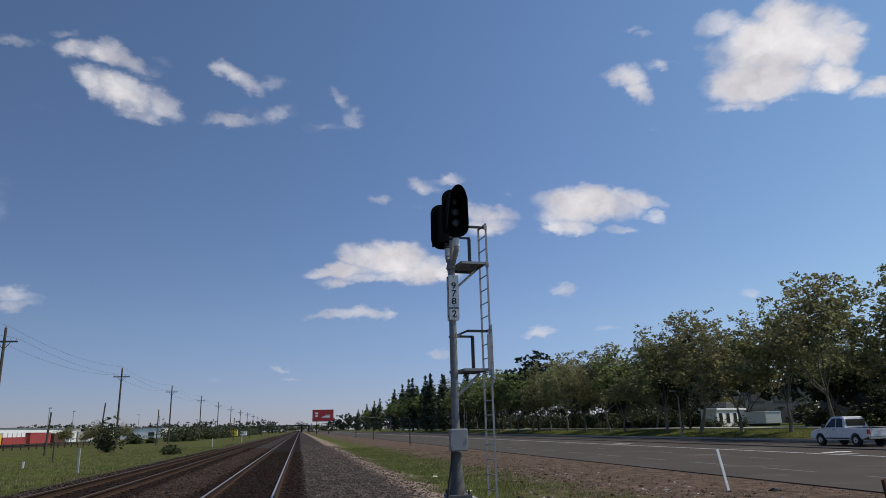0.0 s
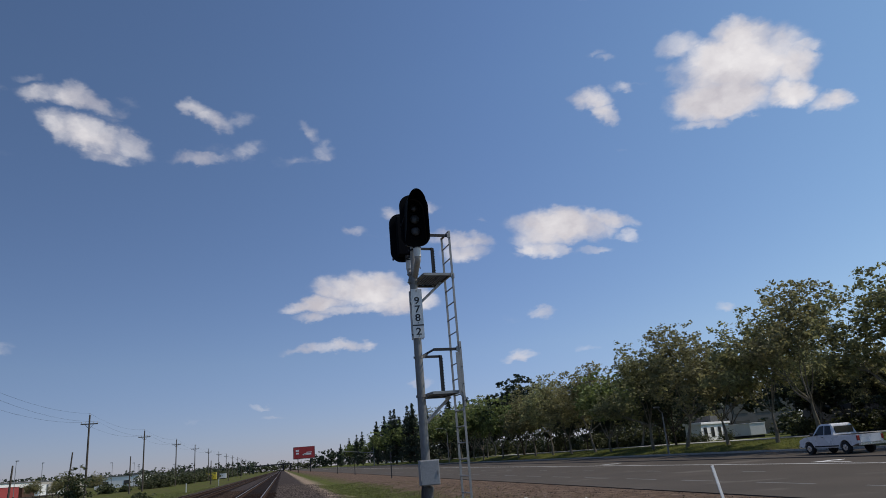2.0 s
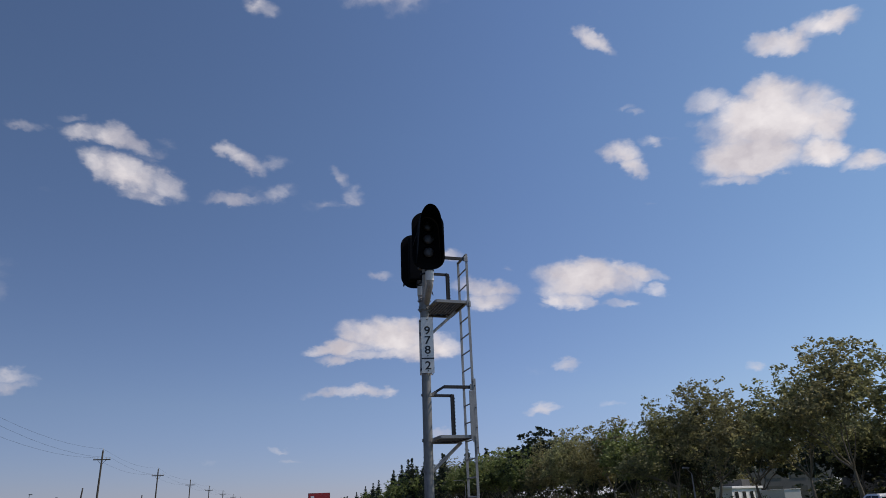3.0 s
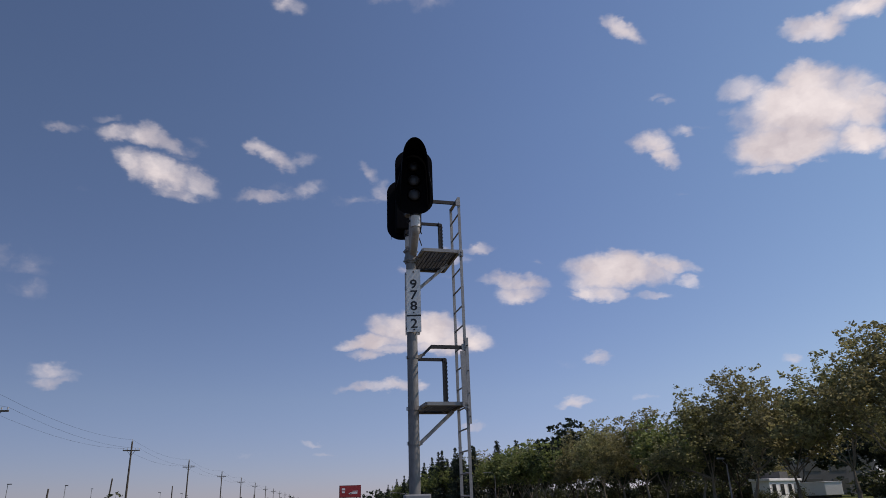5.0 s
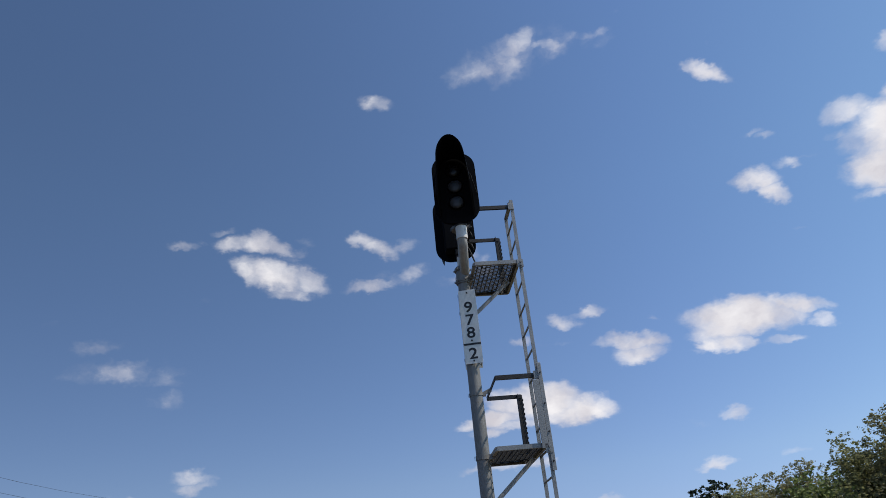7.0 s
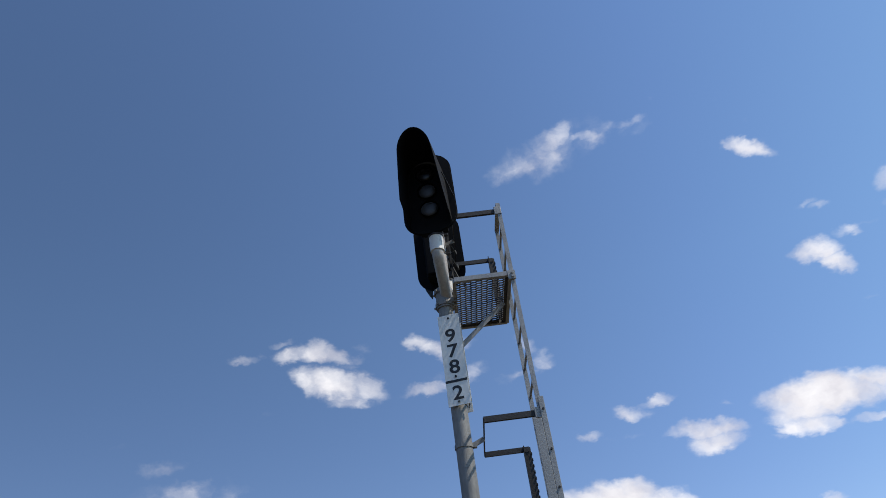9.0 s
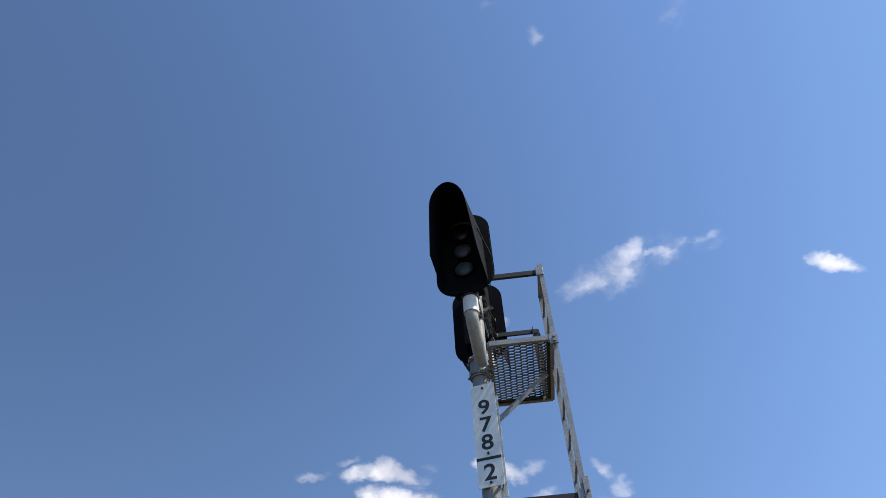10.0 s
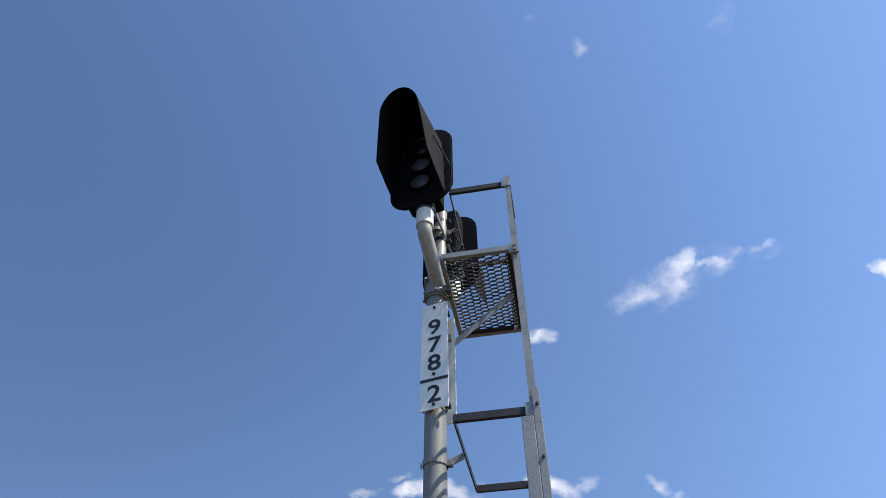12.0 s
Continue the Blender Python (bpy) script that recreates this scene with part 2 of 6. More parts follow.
# ---- materials ----
def material(name, dark, light, scale=4.0, rough=0.7, metal=0.0, bump=0.2, fine=None, spots=None, per_object=0.0, per_island=0.0, stretch=(1, 1, 1), world_coords=False):
    """Two scales of noise between two colours, with relief; spots = (colour, scale, threshold) lays stains on top."""
    m = bpy.data.materials.new(name)
    m.use_nodes = True
    n, l = m.node_tree.nodes, m.node_tree.links
    bsdf = n["Principled BSDF"]
    tex = n.new("ShaderNodeTexCoord")
    mapping = n.new("ShaderNodeMapping")
    mapping.inputs["Scale"].default_value = stretch
    l.new(tex.outputs["Object"], mapping.inputs["Vector"])
    big, small = n.new("ShaderNodeTexNoise"), n.new("ShaderNodeTexNoise")
    big.inputs["Scale"].default_value, small.inputs["Scale"].default_value = scale, fine or scale * 9
    for tx in (big, small):
        tx.inputs["Detail"].default_value = 5
        l.new(mapping.outputs[0], tx.inputs["Vector"])
    both = n.new("ShaderNodeMath")
    both.operation = "MULTIPLY_ADD"
    both.inputs[1].default_value = 0.5
    half = n.new("ShaderNodeMath")
    half.operation = "MULTIPLY"
    half.inputs[1].default_value = 0.5
    l.new(big.outputs[0], half.inputs[0])
    l.new(small.outputs[0], both.inputs[0])
    l.new(half.outputs[0], both.inputs[2])
    spread = n.new("ShaderNodeMapRange")
    spread.inputs["From Min"].default_value, spread.inputs["From Max"].default_value = 0.32, 0.68
    l.new(both.outputs[0], spread.inputs["Value"])
    mix = n.new("ShaderNodeMix")
    mix.data_type = "RGBA"
    mix.inputs["A"].default_value, mix.inputs["B"].default_value = (*dark, 1), (*light, 1)
    l.new(spread.outputs[0], mix.inputs["Factor"])
    colour = mix.outputs["Result"]
    if spots:
        st = n.new("ShaderNodeTexNoise")
        st.inputs["Scale"].default_value, st.inputs["Detail"].default_value = spots[1], 6
        l.new(mapping.outputs[0], st.inputs["Vector"])
        edge = n.new("ShaderNodeMapRange")
        edge.inputs["From Min"].default_value, edge.inputs["From Max"].default_value = spots[2], spots[2] + 0.08
        l.new(st.outputs[0], edge.inputs["Value"])
        over = n.new("ShaderNodeMix")
        over.data_type = "RGBA"
        l.new(edge.outputs[0], over.inputs["Factor"])
        l.new(colour, over.inputs["A"])
        over.inputs["B"].default_value = (*spots[0], 1)
        colour = over.outputs["Result"]
    for amount, source in ((per_object, "object"), (per_island, "island")):
        if amount:
            rnd = n.new("ShaderNodeObjectInfo").outputs["Random"] if source == "object" else n.new("ShaderNodeNewGeometry").outputs["Random Per Island"]
            val = n.new("ShaderNodeMapRange")
            val.inputs["To Min"].default_value, val.inputs["To Max"].default_value = 1 - amount, 1 + amount
            l.new(rnd, val.inputs["Value"])
            hsv = n.new("ShaderNodeHueSaturation")
            l.new(val.outputs[0], hsv.inputs["Value"])
            l.new(colour, hsv.inputs["Color"])
            colour = hsv.outputs[0]
    l.new(colour, bsdf.inputs["Base Color"])
    rr = n.new("ShaderNodeMapRange")
    rr.inputs["To Min"].default_value, rr.inputs["To Max"].default_value = max(0.05, rough - 0.1), min(1.0, rough + 0.1)
    l.new(big.outputs[0], rr.inputs["Value"])
    l.new(rr.outputs[0], bsdf.inputs["Roughness"])
    bsdf.inputs["Metallic"].default_value = metal
    if rough > 0.84 and not metal:                               # dusty surfaces have hardly any sheen
        bsdf.inputs["Specular IOR Level"].default_value = 0.12
    if bump:
        b = n.new("ShaderNodeBump")
        b.inputs["Strength"].default_value, b.inputs["Distance"].default_value = bump, 0.02
        l.new(small.outputs[0], b.inputs["Height"])
        l.new(b.outputs[0], bsdf.inputs["Normal"])
    return m


GALV = material("galvanised_steel", (0.19, 0.19, 0.195), (0.32, 0.32, 0.32), 7, 0.5, 0.3, 0.08, spots=((0.30, 0.28, 0.26), 5, 0.62))
# mesh floor: its backlit darkness against the sky is put into the base colour
GRATE = material("backlit_zinc_grating", (0.042, 0.042, 0.044), (0.085, 0.085, 0.088), 9, 0.8, 0.2, 0.1)
STEEL_DARK = material("weathered_dark_steel", (0.012, 0.012, 0.015), (0.032, 0.032, 0.037), 8, 0.65, 0.2, 0.1)
MAST = material("mast_aluminium_paint", (0.145, 0.143, 0.140), (0.260, 0.255, 0.248), 3.0, 0.55, 0.15, 0.1, stretch=(1, 1, 0.35), spots=((0.14, 0.13, 0.12), 4, 0.6))
PIPE = material("pale_pipe_paint", (0.27, 0.24, 0.215), (0.46, 0.43, 0.40), 5, 0.45, 0.0, 0.05, spots=((0.36, 0.31, 0.27), 6, 0.6))
PIPE_WHITE = material("white_sleeve", (0.62, 0.60, 0.57), (0.78, 0.76, 0.74), 5, 0.4, 0.0, 0.03, spots=((0.45, 0.40, 0.36), 6, 0.64))
BLACK = material("matt_black_paint", (0.003, 0.0035, 0.005), (0.007, 0.0075, 0.010), 6, 0.85, 0.0, 0.05)
LENS = material("grey_lens_glass", (0.038, 0.038, 0.040), (0.085, 0.085, 0.088), 16, 0.4, 0.0, 0.05)
LENS_DARK = material("dark_lens_glass", (0.008, 0.007, 0.007), (0.016, 0.014, 0.014), 16, 0.35, 0.0, 0.05)
PLATE = material("white_plate_enamel", (0.66, 0.66, 0.64), (0.82, 0.82, 0.80), 4, 0.45, 0.0, 0.03, spots=((0.48, 0.45, 0.40), 7, 0.66))
INK = material("black_ink", (0.010, 0.010, 0.012), (0.020, 0.020, 0.022), 9, 0.5, 0.0, 0.0)
RUBBER = material("black_rubber", (0.012, 0.012, 0.012), (0.030, 0.030, 0.030), 12, 0.8, 0.0, 0.1)
CONCRETE = material("weathered_concrete", (0.30, 0.29, 0.27), (0.46, 0.45, 0.42), 4, 0.9, 0.0, 0.4, spots=((0.20, 0.18, 0.16), 3, 0.6))
RAIL_SIDE = material("rusty_rail_web", (0.0333, 0.0192, 0.0126), (0.0665, 0.0384, 0.0245), 6, 0.9, 0.0, 0.2, stretch=(1, 0.2, 1))
RAIL_TOP = material("polished_rail_head", (0.42, 0.40, 0.385), (0.60, 0.58, 0.565), 8, 0.42, 0.8, 0.03, stretch=(1, 0.05, 1))
RAIL_DULL = material("dull_rail_head", (0.085, 0.058, 0.043), (0.17, 0.125, 0.10), 8, 0.62, 0.25, 0.05, stretch=(1, 0.05, 1))
SLEEPER = material("tarred_timber_sleeper", (0.0113, 0.0064, 0.0043), (0.0272, 0.0162, 0.0108), 3, 0.9, 0.0, 0.5, stretch=(0.3, 2, 1), per_object=0.35)
STONE = material("ballast_stone", (0.0136, 0.0106, 0.0098), (0.1487, 0.1190, 0.1054), 2.2, 0.92, 0.0, 0.5, fine=30, per_island=0.8)
STONE_MOUND = material("reddish_gravel", (0.0440, 0.0297, 0.0231), (0.2090, 0.1540, 0.1232), 2.2, 0.93, 0.0, 0.5, fine=30, per_island=0.7)
RUBBLE = material("pale_rubble", (0.24, 0.20, 0.17), (0.52, 0.47, 0.42), 3.0, 0.9, 0.0, 0.4, per_island=0.35)
STONE_MIXED = material("brown_ballast_stone", (0.0147, 0.0090, 0.0067), (0.0811, 0.0539, 0.0398), 2.2, 0.93, 0.0, 0.5, fine=30, per_island=0.85)
STONE_RUSTY = material("rust_stained_ballast", (0.0076, 0.0038, 0.0023), (0.0314, 0.0171, 0.0115), 2.2, 0.95, 0.0, 0.5, fine=30, per_island=0.8)
ASPHALT = material("worn_asphalt", (0.0574, 0.0490, 0.0406), (0.0952, 0.0812, 0.0686), 0.35, 0.9, 0.0, 0.3, fine=40, spots=((0.118, 0.104, 0.090), 0.25, 0.6))
PAINT_WORN = material("worn_road_paint", (0.10, 0.098, 0.094), (0.30, 0.295, 0.285), 5, 0.85, 0.0, 0.1)
PAINT = material("road_paint", (0.50, 0.50, 0.48), (0.74, 0.74, 0.72), 2, 0.8, 0.0, 0.1, spots=((0.20, 0.20, 0.20), 4, 0.6))
BARK = material("mottled_bark", (0.10, 0.085, 0.065), (0.30, 0.27, 0.22), 2.5, 0.95, 0.0, 0.6, stretch=(1, 1, 0.5))
BARK_DARK = material("dark_bark", (0.035, 0.028, 0.022), (0.080, 0.065, 0.050), 3, 0.95, 0.0, 0.6)
TIMBER_POLE = material("weathered_timber_pole", (0.060, 0.050, 0.042), (0.13, 0.11, 0.09), 2, 0.9, 0.0, 0.4, stretch=(3, 3, 0.2))
RUST = material("rusted_steel", (0.055, 0.024, 0.014), (0.13, 0.060, 0.032), 9, 0.9, 0.1, 0.5)
WHITE_PVC = material("white_marker_plastic", (0.66, 0.66, 0.64), (0.80, 0.80, 0.78), 5, 0.5, 0.0, 0.02)
BASE_IRON = material("dark_cast_iron", (0.070, 0.066, 0.064), (0.15, 0.145, 0.14), 5, 0.75, 0.1, 0.3, spots=((0.11, 0.075, 0.055), 4, 0.58))
GREY_BOX = material("grey_cabinet_paint", (0.21, 0.215, 0.225), (0.30, 0.305, 0.315), 4, 0.5, 0.1, 0.05, spots=((0.25, 0.24, 0.23), 5, 0.62))


def leaf_material(name, dark, light, through_light=0.35):
    m = material(name, dark, light, 0.5, 0.6, 0.0, 0.0, fine=3.0, per_island=0.45, per_object=0.12)
    n, l = m.node_tree.nodes, m.node_tree.links
    bsdf, out = n["Principled BSDF"], n["Material Output"]
    trans, mix = n.new("ShaderNodeBsdfTranslucent"), n.new("ShaderNodeMixShader")
    l.new(bsdf.inputs["Base Color"].links[0].from_socket, trans.inputs["Color"])
    mix.inputs[0].default_value = through_light
    l.new(bsdf.outputs[0], mix.inputs[1])
    l.new(trans.outputs[0], mix.inputs[2])
    l.new(mix.outputs[0], out.inputs["Surface"])
    return m


LEAF_OLIVE = leaf_material("plane_leaf_olive", (0.130, 0.137, 0.056), (0.375, 0.375, 0.170), 0.48)
LEAF_BROWN = leaf_material("plane_leaf_bronze", (0.132, 0.124, 0.052), (0.355, 0.332, 0.155), 0.48)
LEAF_GREEN = leaf_material("fresh_leaf_green", (0.092, 0.122, 0.034), (0.265, 0.315, 0.105), 0.45)
NEEDLE = leaf_material("dark_needles", (0.022, 0.034, 0.018), (0.055, 0.075, 0.038), 0.2)
BUSH = leaf_material("bush_leaf", (0.036, 0.046, 0.016), (0.090, 0.100, 0.036), 0.3)
GRASS = leaf_material("grass_blades", (0.0780, 0.0962, 0.0182), (0.2275, 0.2405, 0.0624), 0.3)
STRAW = leaf_material("dry_grass", (0.12, 0.098, 0.048), (0.24, 0.20, 0.105), 0.3)


def ground_material():
    """Grass, bare earth and gravel, by the distance across the line and by patchy noise."""
    m = bpy.data.materials.new("ground_earth_and_grass")
    m.use_nodes = True
    n, l = m.node_tree.nodes, m.node_tree.links
    bsdf = n["Principled BSDF"]
    tex = n.new("ShaderNodeTexCoord")
    split = n.new("ShaderNodeSeparateXYZ")
    l.new(tex.outputs["Object"], split.inputs[0])

    def noise_tex(scale, detail=6.0, rough=0.6):
        t = n.new("ShaderNodeTexNoise")
        t.inputs["Scale"].default_value, t.inputs["Detail"].default_value, t.inputs["Roughness"].default_value = scale, detail, rough
        l.new(tex.outputs["Object"], t.inputs["Vector"])
        return t.outputs[0]

    def ramp(value, *stops):
        r = n.new("ShaderNodeValToRGB")
        while len(r.color_ramp.elements) < len(stops):
            r.color_ramp.elements.new(0.5)
        for el, (pos, col) in zip(r.color_ramp.elements, stops):
            el.position, el.color = pos, (*col, 1)
        l.new(value, r.inputs[0])
        return r.outputs[0]

    def blend(fac, a, b):
        x = n.new("ShaderNodeMix")
        x.data_type = "RGBA"
        l.new(fac, x.inputs["Factor"])
        l.new(a, x.inputs["A"])
        l.new(b, x.inputs["B"])
        return x.outputs["Result"]

    def band(lo, lo2, hi, hi2, wobble):
        """1 between lo2 and hi across the line, fading to 0 at lo and hi2, with a ragged edge."""
        w = n.new("ShaderNodeMath")
        w.operation = "MULTIPLY_ADD"
        l.new(patch, w.inputs[0])
        w.inputs[1].default_value = wobble
        l.new(split.outputs[0], w.inputs[2])
        a, b = n.new("ShaderNodeMapRange"), n.new("ShaderNodeMapRange")
        off = wobble * 0.5
        a.inputs["From Min"].default_value, a.inputs["From Max"].default_value = lo + off, lo2 + off
        b.inputs["From Min"].default_value, b.inputs["From Max"].default_value = hi2 + off, hi + off
        l.new(w.outputs[0], a.inputs["Value"])
        l.new(w.outputs[0], b.inputs["Value"])
        p = n.new("ShaderNodeMath")
        p.operation = "MULTIPLY"
        l.new(a.outputs[0], p.inputs[0])
        l.new(b.outputs[0], p.inputs[1])
        return p.outputs[0]

    patch = noise_tex(0.45)
    lush = ramp(noise_tex(1.3, 8, 0.7), (0.3, (0.0348, 0.0432, 0.0072)), (0.5, (0.0744, 0.0864, 0.0168)), (0.64, (0.1104, 0.1128, 0.0288)), (0.75, (0.1500, 0.1296, 0.0480)))
    dry = ramp(noise_tex(1.7, 8, 0.7), (0.3, (0.040, 0.028, 0.014)), (0.5, (0.080, 0.060, 0.030)), (0.7, (0.140, 0.108, 0.058)))
    n_fields = n.new("ShaderNodeMapRange")
    n_fields.inputs["From Min"].default_value, n_fields.inputs["From Max"].default_value = 0.50, 0.64
    l.new(noise_tex(0.16, 5, 0.6), n_fields.inputs["Value"])
    in_field = n.new("ShaderNodeMath")
    in_field.operation = "MULTIPLY"
    l.new(n_fields.outputs[0], in_field.inputs[0])
    l.new(band(-4000, -3000, 3, 5, 0.2), in_field.inputs[1])
    grass = blend(in_field.outputs[0], lush, dry)
    earth = ramp(noise_tex(2.2, 9, 0.75), (0.3, (0.0464, 0.0290, 0.0196)), (0.5, (0.1087, 0.0725, 0.0508)), (0.7, (0.2392, 0.1740, 0.1290)))
    gravel = ramp(noise_tex(13, 5, 0.85), (0.3, (0.0135, 0.0102, 0.0090)), (0.5, (0.0405, 0.0307, 0.0270)), (0.7, (0.1200, 0.0930, 0.0810)))
    pale = ramp(noise_tex(3.0, 7, 0.7), (0.3, (0.100, 0.072, 0.050)), (0.62, (0.330, 0.255, 0.190)))
    rusty = ramp(noise_tex(18, 5, 0.8), (0.3, (0.006, 0.0033, 0.0024)), (0.6, (0.0165, 0.0097, 0.0068)), (0.75, (0.040, 0.025, 0.018)))
    col = blend(band(7.4, 10.2, 42, 43, 4.5), grass, earth)
    col = blend(band(3.7, 4.3, 5.3, 6.6, 2.4), col, pale)
    col = blend(band(-7.3, -6.5, 4.0, 4.5, 1.2), col, gravel)
    for mid in (0.0, -4.3):
        col = blend(band(mid - 1.55, mid - 1.3, mid + 1.3, mid + 1.5, 0.25), col, rusty)
    l.new(col, bsdf.inputs["Base Color"])
    bsdf.inputs["Roughness"].default_value = 0.95
    bsdf.inputs["Specular IOR Level"].default_value = 0.1
    b = n.new("ShaderNodeBump")
    b.inputs["Strength"].default_value, b.inputs["Distance"].default_value = 0.7, 0.05
    l.new(noise_tex(9, 8, 0.75), b.inputs["Height"])
    l.new(b.outputs[0], bsdf.inputs["Normal"])
    return m


# ---- mesh helpers ----
def part(name, bm, mat, parent=None, label="", smooth=False):
    """Links a bmesh as one mesh object, under a thing if one is given."""
    me = bpy.data.meshes.new(name)
    bmesh.ops.recalc_face_normals(bm, faces=bm.faces[:])
    bm.to_mesh(me)
    bm.free()
    me.materials.append(mat)
    if smooth:
        me.shade_smooth()
        me.set_sharp_from_angle(angle=radians(40))
    ob = new(name, me)
    ob.parent = parent
    return tagged(ob, label)


def shared(name, me, parent, m):
    ob = new(name, me)
    ob.parent = parent
    ob.matrix_local = m
    return ob


def raw(name, verts, faces, mat, parent=None):
    me = bpy.data.meshes.new(name)
    me.from_pydata(verts, [], faces)
    me.materials.append(mat)
    ob = new(name, me)
    ob.parent = parent
    return ob


def thing(name, x, y, z, label, category, group="", kind="", turn=0):
    ob = new(name)
    ob.empty_display_size = 0.2
    ob.matrix_world = pose(x, y, z, 0, 0, turn)
    return tagged(ob, label, category, group, kind)


def box(bm, x0, x1, y0, y1, z0, z1, bevel=0.0):
    made = bmesh.ops.create_cube(bm, size=1)["verts"]
    bmesh.ops.scale(bm, vec=(x1 - x0, y1 - y0, z1 - z0), verts=made)
    bmesh.ops.translate(bm, vec=((x0 + x1) / 2, (y0 + y1) / 2, (z0 + z1) / 2), verts=made)
    if bevel:
        edges = list({e for v in made for e in v.link_edges})
        bmesh.ops.bevel(bm, geom=edges, offset=bevel, segments=2, affect="EDGES", profile=0.6)
    return bm


def tube(bm, p, q, r0, r1=None, seg=12, caps=True):
    p, q = Vector(p), Vector(q)
    made = bmesh.ops.create_cone(bm, cap_ends=caps, segments=seg, radius1=r0, radius2=r0 if r1 is None else r1, depth=(q - p).length)["verts"]
    m = Matrix.Translation((p + q) / 2) @ (q - p).to_track_quat("Z", "Y").to_matrix().to_4x4()
    bmesh.ops.transform(bm, matrix=m, verts=made)
    return bm


def beam(bm, p, q, w, h, up=(0, 0, 1)):
    """A bar of w by h from p to q, its h side towards up."""
    p, q = Vector(p), Vector(q)
    d = (q - p).normalized()
    s = d.cross(Vector(up))
    s = s.normalized() if s.length > 1e-4 else Vector((1, 0, 0))
    u = s.cross(d)
    made = bmesh.ops.create_cube(bm, size=1)["verts"]
    m = Matrix((s * w, u * h, d * (q - p).length)).transposed().to_4x4()
    bmesh.ops.transform(bm, matrix=Matrix.Translation((p + q) / 2) @ m, verts=made)
    return bm


def angle_bar(bm, p, q, w, t=0.006, up=(0, 0, 1)):
    """An L-shaped steel bar: two thin flanges."""
    p, q = Vector(p), Vector(q)
    d = (q - p).normalized()
    s = d.cross(Vector(up))
    s = s.normalized() if s.length > 1e-4 else Vector((1, 0, 0))
    u = s.cross(d)
    beam(bm, p, q, w, t, up)
    beam(bm, p + s * (w / 2) - u * (w / 2 - t / 2), q + s * (w / 2) - u * (w / 2 - t / 2), t, w, up)
    return bm


def pipe_path(bm, pts, r, seg=10):
    """A bent pipe: rings along the points, joined."""
    pts = [Vector(p) for p in pts]
    rings = []
    for i, p in enumerate(pts):
        d = (pts[min(i + 1, len(pts) - 1)] - pts[max(i - 1, 0)]).normalized()
        ref = Vector((1, 0, 0)) if abs(d.x) < 0.9 else Vector((0, 0, 1))
        s = d.cross(ref).normalized()
        u = s.cross(d)
        rings.append([bm.verts.new(p + (s * math.cos(a) + u * math.sin(a)) * r) for a in (2 * math.pi * k / seg for k in range(seg))])
    for a, b in zip(rings, rings[1:]):
        for k in range(seg):
            bm.faces.new((a[k], a[(k + 1) % seg], b[(k + 1) % seg], b[k]))
    bm.faces.new(rings[0][::-1])
    bm.faces.new(rings[-1])
    return bm


def ring(bm, centre, axis_r, r, seg=20, height=0.05):
    """A clamp band round an upright pole."""
    c = Vector(centre)
    tube(bm, c - Vector((0, 0, height / 2)), c + Vector((0, 0, height / 2)), axis_r, axis_r, seg)
    for side in (-1, 1):
        box(bm, c.x + side * axis_r - 0.01, c.x + side * axis_r + 0.01 + side * r, c.y - 0.02, c.y + 0.02, c.z - height / 2, c.z + height / 2)
    return bm


def bolt(bm, p, r=0.012, axis=(0, -1, 0)):
    p = Vector(p)
    return tube(bm, p, p + Vector(axis) * r * 1.2, r, r, 6)


def smooth_step(a, b, v):
    k = min(1.0, max(0.0, (v - a) / (b - a)))
    return k * k * (3 - 2 * k)


# ---- ground ----
MAST_X, MAST_Y = 4.45, 0.0
ROAD_Z = -0.45


def ground_z(x, y):
    """The height of the earth: ballast bed, shoulder, ditch, verge, road bed, far bank."""
    z = -0.59 + 0.38 * smooth_step(-10.0, -7.2, x)
    z -= 0.19 * smooth_step(2.0, 4.4, x)
    z -= 0.22 * smooth_step(4.6, 6.4, x)
    z += 0.17 * smooth_step(8.0, 11.0, x)
    z -= 0.035 * smooth_step(14.2, 15.2, x)
    z += 0.75 * smooth_step(40.4, 49.0, x)
    z += 0.33 * math.exp(-(((x - 5.0) / 1.5) ** 2 + ((y + 0.6) / 1.9) ** 2) ** 1.5)
    for mid in (0.0, -4.3):
        z += 0.032 * (1 - smooth_step(1.35, 1.8, abs(x - mid)))
    if 4.6 < x < 14.0 or x < -8.5:
        z += 0.05 * noise.noise((x * 0.8, y * 0.5, 0)) + 0.02 * noise.noise((x * 3, y * 3, 5))
    return z


def strip(a, b, step):
    count = max(1, round((b - a) / step))
    return [a + (b - a) * i / count for i in range(count)]


def build_ground():
    xs = strip(-2500, -300, 400) + strip(-300, -40, 26) + strip(-40, -10, 2) + strip(-10, 16, 0.25) + strip(16, 52, 1.5) + strip(52, 300, 31) + strip(300, 2500, 400) + [2500]
    ys = strip(-400, -20, 40) + strip(-20, 25, 0.3) + strip(25, 80, 1.5) + strip(80, 300, 10) + strip(300, 4000, 250) + [4000]
    verts = [(x, y, ground_z(x, y)) for y in ys for x in xs]
    w = len(xs)
    faces = [(j * w + i, j * w + i + 1, (j + 1) * w + i + 1, (j + 1) * w + i) for j in range(len(ys) - 1) for i in range(w - 1)]
    ob = raw("ground", verts, faces, ground_material())
    ob.data.shade_smooth()
    tagged(ob, "flat trackside ground of gravel, dry earth and patchy grass", "ground", kind="structure")


build_ground()


def slab(name, x0, x1, z0, z1, mat, label, category, y0=-120.0, y1=1800.0):
    bm = box(bmesh.new(), x0, x1, y0, y1, z0, z1)
    return tagged(part(name, bm, mat), label, category, kind="structure")


